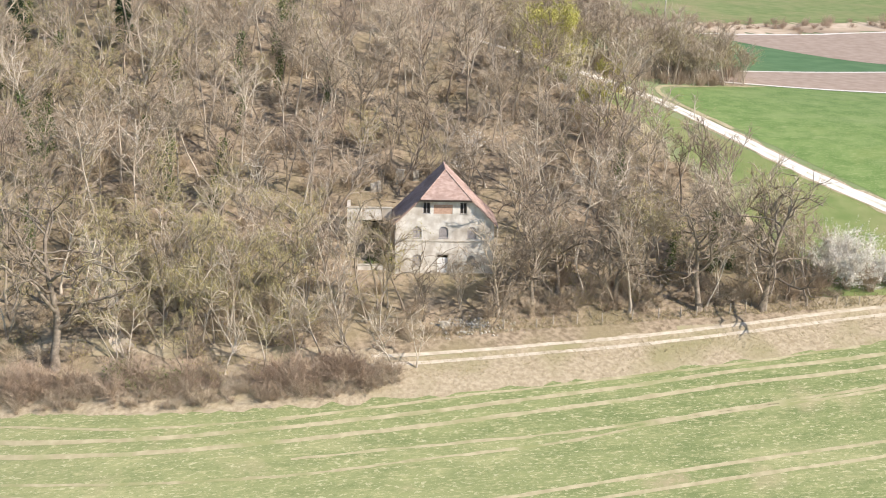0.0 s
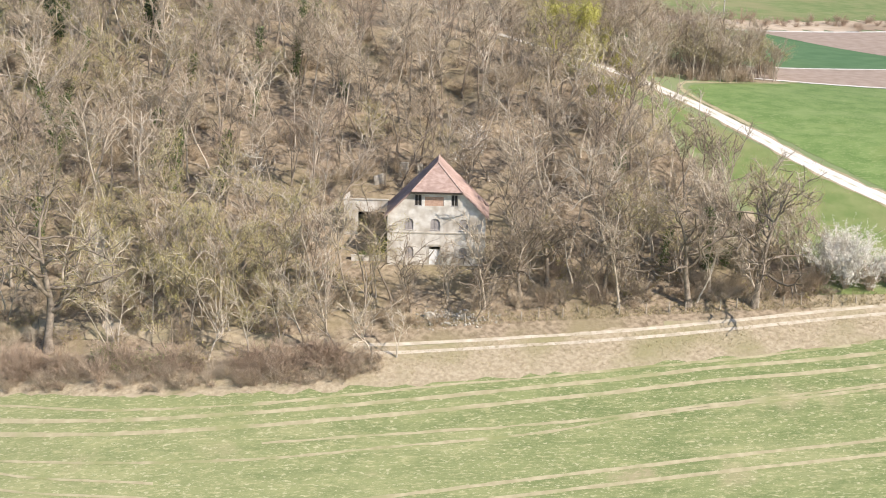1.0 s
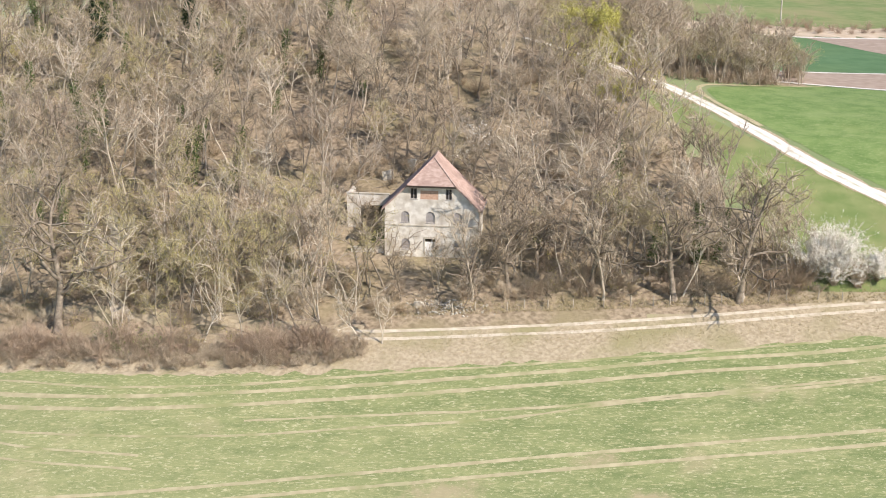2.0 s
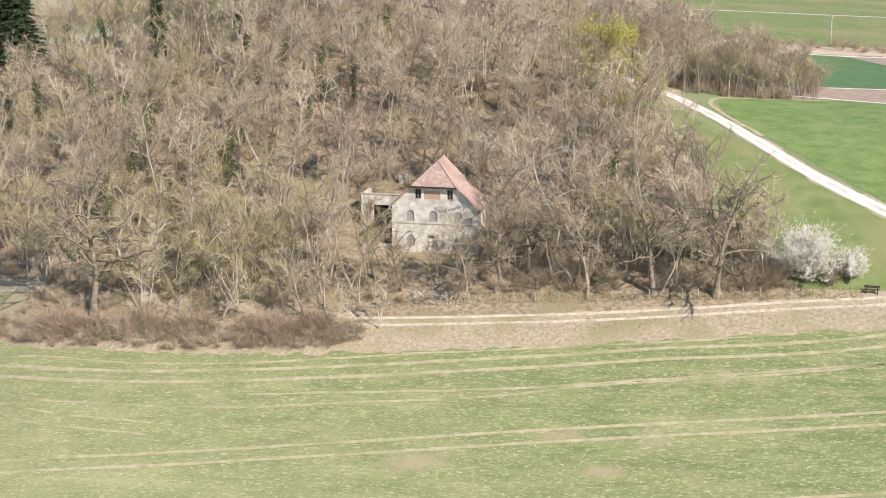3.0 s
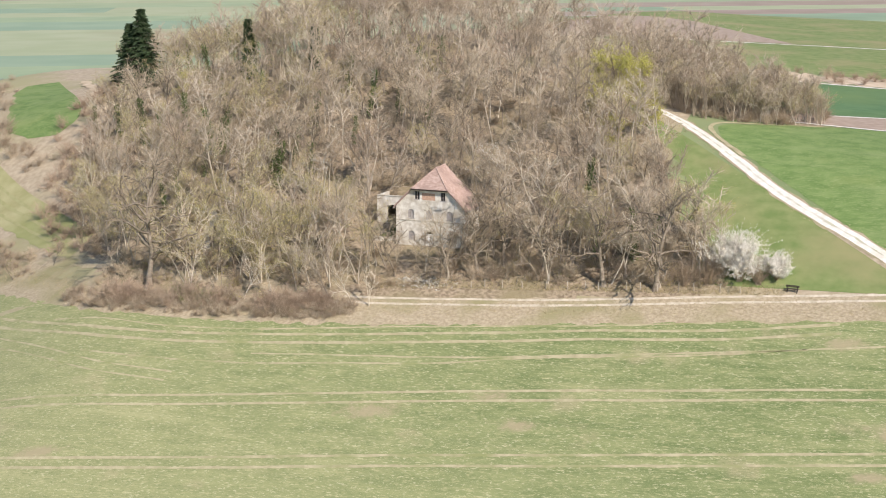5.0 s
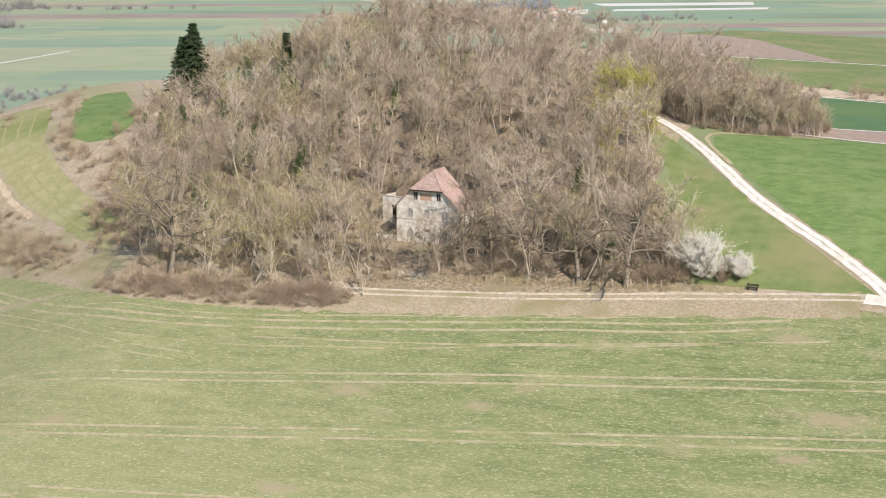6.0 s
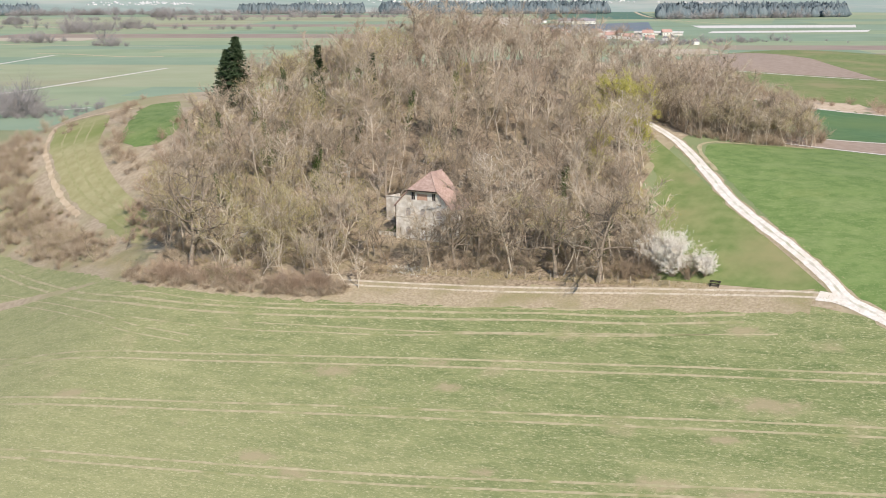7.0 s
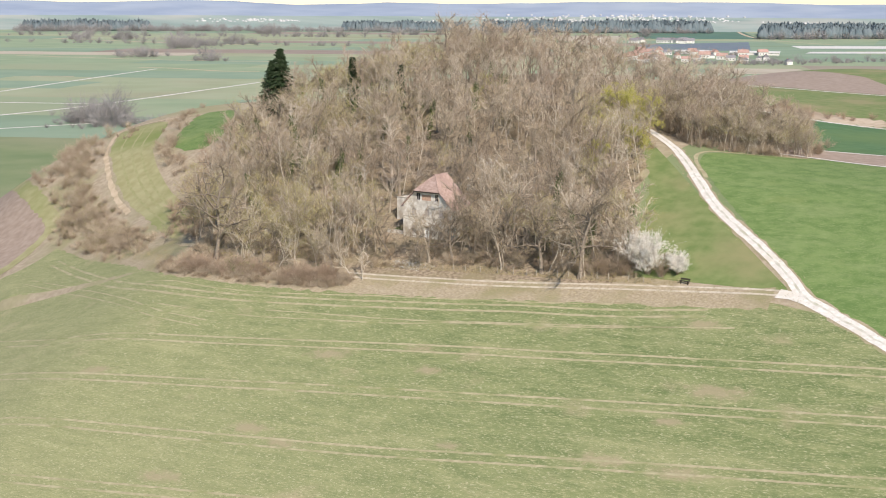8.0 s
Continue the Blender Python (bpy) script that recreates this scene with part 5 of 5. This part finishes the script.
def row_of(x0, y0, x1, y1, n, spread):
    return [(x0 + (x1 - x0) * k + g.normal() * spread, y0 + (y1 - y0) * k + g.normal() * spread) for k in g.uniform(0, 1, n)]


thicket("bare_far_wood", "grey brown bare trees before the conifer wood", row_of(-2590, 2200, -2230, 2600, 150, 16), M_HAZETWIG, (5, 8))
thicket("bare_far_wood", "grey brown bare trees before the conifer wood", row_of(-800, 2670, -520, 3060, 70, 14), M_HAZETWIG, (4, 8))
thicket("bare_far_wood", "grey brown bare trees before the conifer wood", row_of(-1660, 2930, -1150, 3200, 120, 14), M_HAZETWIG, (4, 7))
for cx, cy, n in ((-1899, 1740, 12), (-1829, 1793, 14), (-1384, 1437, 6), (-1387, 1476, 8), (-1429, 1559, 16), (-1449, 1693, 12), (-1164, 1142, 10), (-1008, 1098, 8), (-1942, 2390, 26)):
    thicket("tree_clump", "clump of bare trees on the distant plain", [(cx + g.normal() * 18, cy + g.normal() * 12) for _ in range(n)], M_HAZETWIG, (4.5, 9))
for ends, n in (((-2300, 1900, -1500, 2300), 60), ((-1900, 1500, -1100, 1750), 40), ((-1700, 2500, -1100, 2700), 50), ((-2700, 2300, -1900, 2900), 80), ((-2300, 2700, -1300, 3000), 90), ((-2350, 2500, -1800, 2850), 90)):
    thicket("hedge_row", "bare trees along a ditch on the distant plain", row_of(*ends, n, 14), M_HAZETWIG, (3, 7.5))
thicket("village_garden", "bare garden trees round the village", row_of(-560, 1340, -400, 1400, 40, 14) + row_of(-430, 1420, -300, 1600, 70, 22) + row_of(-700, 1700, -520, 1720, 30, 20), M_HAZETWIG, (1.8, 3.8))
thicket("reed_shrubs", "low bare shrubs along the reed strip", [(x, np.interp(x, [20, 55, 74, 100, 121, 230], [148, 154, 153, 157, 163, 194]) + g.normal() * 4) for x in g.uniform(20, 220, 140)], M_TWIG_RED, (0.6, 1.3))
thicket("plain_scrub", "brown scrub and thin trees below the terrace", [(-450 + g.normal() * 26, 372 + g.normal() * 16) for _ in range(70)] + [(-410 + g.normal() * 40, 420 + g.normal() * 24) for _ in range(60)], M_HAZETWIG, (0.9, 2.2))
thicket("plain_trees", "tall thin bare trees on the plain", [(cx + g.normal() * 5, cy + g.normal() * 5) for cx, cy in ((-472, 364), (-456, 372), (-460, 385), (-440, 360)) for _ in range(4)], M_HAZETWIG, (5.0, 7.0))

# village: gabled houses
VR = [mat("village_red_roof", (0.40, 0.245, 0.20), (0.50, 0.33, 0.275), 0.5, 0.9), mat("village_dark_roof", (0.21, 0.20, 0.21), (0.30, 0.28, 0.28), 0.5, 0.9)]
VG = mat("village_window_glass", (0.05, 0.06, 0.07), (0.08, 0.09, 0.10), 1.0, 0.2)


def village_house(kind):
    root = tagged(new("village_house"), "white rendered village house with %s roof" % ("red tiled", "dark grey")[kind], "house", group="houses of the village")
    L, W, H = (14, 9, 4.6)
    mesh_part("wall", box_bm(-L / 2, -W / 2, -2, L / 2, W / 2, H), VW, root)
    bm = bmesh.new()
    v = [bm.verts.new(p) for p in ((-L / 2 - 0.5, -W / 2 - 0.6, H), (L / 2 + 0.5, -W / 2 - 0.6, H), (L / 2 + 0.5, W / 2 + 0.6, H), (-L / 2 - 0.5, W / 2 + 0.6, H), (-L / 2 - 0.5, 0, H + 4.8), (L / 2 + 0.5, 0, H + 4.8))]
    for f in ((0, 1, 5, 4), (2, 3, 4, 5), (3, 0, 4), (1, 2, 5), (0, 3, 2, 1)):
        bm.faces.new([v[i] for i in f])
    roof = mesh_part("roof", bm, VR[kind], root)
    mesh_part("chimney", box_bm(2, 0.6, H + 3, 2.9, 1.5, H + 5.6), VR[0], roof)
    for x in (-4.5, 0, 4.5):
        mesh_part("window", box_bm(x - 0.7, -W / 2 - 0.05, 1.2, x + 0.7, -W / 2 + 0.1, 2.7), VG, root)
    return root


proto = [village_house(0), village_house(1)]
for i in range(50):
    k, r = q.uniform() ** 1.3, q.uniform()
    x = (-560 + 190 * k) * (1 - r) + (-700 + 200 * k) * r
    y = (1350 + 80 * k) * (1 - r) + 1740 * r
    s = q.uniform(0.7, 1.15)
    copy_thing(proto[int(q.uniform() < 0.22)], pose(x, y, lz(x, y) + 0.5, 0, 0, q.choice((20, 110)) + q.normal() * 10) @ Matrix.Diagonal((s, s, s * 0.9, 1)))
for i in range(9):
    x, y = -950 + q.uniform(0, 130), 2210 + q.uniform(0, 120)
    copy_thing(proto[1], pose(x, y, lz(x, y) + 0.5, 0, 0, q.uniform(0, 180)) @ Matrix.Diagonal((1.3, 1.3, 1, 1)))
for p in proto:
    for o in (*p.children_recursive, p):
        bpy.data.objects.remove(o)
for x, y, L in ((-610, 1735, 60), (-520, 1738, 70)):
    hall = tagged(new("farm_hall"), "long low white farm hall behind the village", "hall", group="farm halls")
    mesh_part("wall", box_bm(-L / 2, -8, -2, L / 2, 8, 3), VW, hall)
    mesh_part("roof", slab_bm([(-L / 2 - 1, -9, 3.2), (L / 2 + 1, -9, 3.2), (L / 2 + 1, 9, 5), (-L / 2 - 1, 9, 5)], 0.2), VW, hall)
    hall.matrix_world = pose(x, y, lz(x, y) + 0.5, 0, 0, 15)

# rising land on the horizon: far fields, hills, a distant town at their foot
# atmospheric haze is painted into both base colours
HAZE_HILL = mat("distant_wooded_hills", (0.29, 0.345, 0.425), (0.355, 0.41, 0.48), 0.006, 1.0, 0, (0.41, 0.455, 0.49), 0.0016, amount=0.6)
HAZE_RISE = mat("distant_field_rise", (0.25, 0.325, 0.28), (0.35, 0.41, 0.355), 0.004, 1.0, 0, (0.47, 0.45, 0.39), 0.003, (0.5, 0.35, 1.6), amount=0.57)
EYE = np.array([140.0, -213.0])


def rise(a, d):
    """Height of the horizon's land at an azimuth and distance from the viewpoint."""
    top = 57 + 14 * noise.noise(Vector((a * 4.1, 2.0, 0))) + 9 * noise.noise(Vector((a * 13, 5.0, 0))) + 3 * noise.noise(Vector((a * 45, 8.0, 0)))
    foot = 34 * min(max((d - 3900) / 420, 0), 1)
    return -20.5 + foot + (top - 14) * max(0, (d - 4250) / 450) ** 1.1


for nm, d0, d1, m, label in (("backdrop_fields", 3900, 4300, HAZE_RISE, "far fields rising towards the hills, pale with painted haze"), ("backdrop_hills", 4290, 4720, HAZE_HILL, "wooded hills on the horizon, blue-grey with painted haze")):
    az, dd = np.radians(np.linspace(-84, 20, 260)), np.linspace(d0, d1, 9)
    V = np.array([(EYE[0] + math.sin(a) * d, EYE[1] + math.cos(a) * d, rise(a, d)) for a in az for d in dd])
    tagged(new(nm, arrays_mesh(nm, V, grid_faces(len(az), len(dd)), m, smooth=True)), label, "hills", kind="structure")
town = Bag()
for mid, wide, d0, d1, n in ((-23.5, 2.2, 4160, 4330, 210), (-27.5, 1.6, 4140, 4270, 70), (-39.3, 1.3, 4130, 4230, 60), (-45.5, 0.6, 4080, 4120, 16), (-16.5, 0.7, 4150, 4200, 14)):
    for _ in range(n):
        a, d = radians(mid + q.normal() * wide), q.uniform(d0, d1)
        w, h = q.uniform(1.8, 4.5), q.uniform(2.0, 3.8)
        bm = box_bm(-w, -w * 0.7, -3, w, w * 0.7, h)
        bmesh.ops.triangulate(bm, faces=bm.faces[:])
        V = np.array([v.co for v in bm.verts]) + [EYE[0] + math.sin(a) * d, EYE[1] + math.cos(a) * d, rise(a, d)]
        F = np.array([[v.index for v in f.verts] for f in bm.faces])
        bm.free()
        town.add(V, F)
V, F = town.done()
tagged(new("far_town", arrays_mesh("far_town", V, F, mat("far_town_walls", (0.48, 0.48, 0.47), (0.62, 0.61, 0.59), 0.02, 0.9))), "pale buildings of a distant town below the hills", "town", kind="stuff")


# ---- dry grass and fallen sticks ----
def tufts(name, label, places, material, size, blades=5, width=0.05):
    h = np.random.RandomState(len(places))
    P = np.repeat(np.array([(x, y, lz(x, y)) for x, y in places]), blades, 0)
    P = P + h.normal(size=P.shape) * [0.12, 0.12, 0]
    E = P + h.normal(size=P.shape) * [size * 0.5, size * 0.5, 0] + np.stack([np.zeros(len(P)), np.zeros(len(P)), h.uniform(0.4, 1.1, len(P)) * size], 1)
    V, F = slivers(h, P, E, width)
    tone = np.repeat(h.uniform(0, 1, len(P)), 3)
    return tagged(new(name, arrays_mesh(name, V, F, material, tone)), label, "grass", kind="stuff")


vx = g.uniform(-100, 78, 5200)
vy = np.interp(vx, [-100, -74, -50, -28, -8, 8, 32, 57, 78], [20, 8.8, -2.2, -4.4, -5.0, -4.3, -3.0, -1.0, 0.2]) + g.normal(size=5200) * 1.5
tufts("verge_grass", "dry tan grass tufts along the track", list(zip(vx, vy)), M_GRASS, 0.2)
tufts("bank_grass", "dry grass on the bank above the track", [(x, 0.2 + 0.03 * x + abs(g.normal()) * 1.5) for x in g.uniform(-6, 56, 2600)], M_GRASS, 0.3)
tufts("road_grass", "grass tufts along the gravel road", [(x + g.normal() * 0.5 + s_ * 2.0, y + g.normal() * 0.5) for x, y in spline(ROAD, 0.6) for s_ in (-1, 1)], M_GRASS, 0.25)
wood_floor = [(x, y) for x, y in zip(g.uniform(-90, 47, 9000), g.uniform(1.8, 60, 9000)) if in_wood(x, max(y, 3.1)) and not near_house(x, y)]
tufts("floor_grass", "thin dry grass on the wood floor", wood_floor, M_GRASS, 0.4, 3)
sticks = Bag()
for x, y in wood_floor[:1500]:
    a, L = g.uniform(0, math.pi), g.uniform(0.8, 3.2)
    x1, y1 = x + math.cos(a) * L, y + math.sin(a) * L
    r = g.uniform(0.025, 0.07)
    sticks.add(*tube([(x, y, lz(x, y) + r), ((x + x1) / 2, (y + y1) / 2, lz((x + x1) / 2, (y + y1) / 2) + r + 0.12), (x1, y1, lz(x1, y1) + r + g.uniform(0, 0.3))], [r, r * 0.8, r * 0.4], 3))
V, F = sticks.done()
tagged(new("fallen_wood", arrays_mesh("fallen_wood", V, F, M_OAKBARK)), "fallen sticks and limbs on the wood floor", "deadwood", kind="stuff")
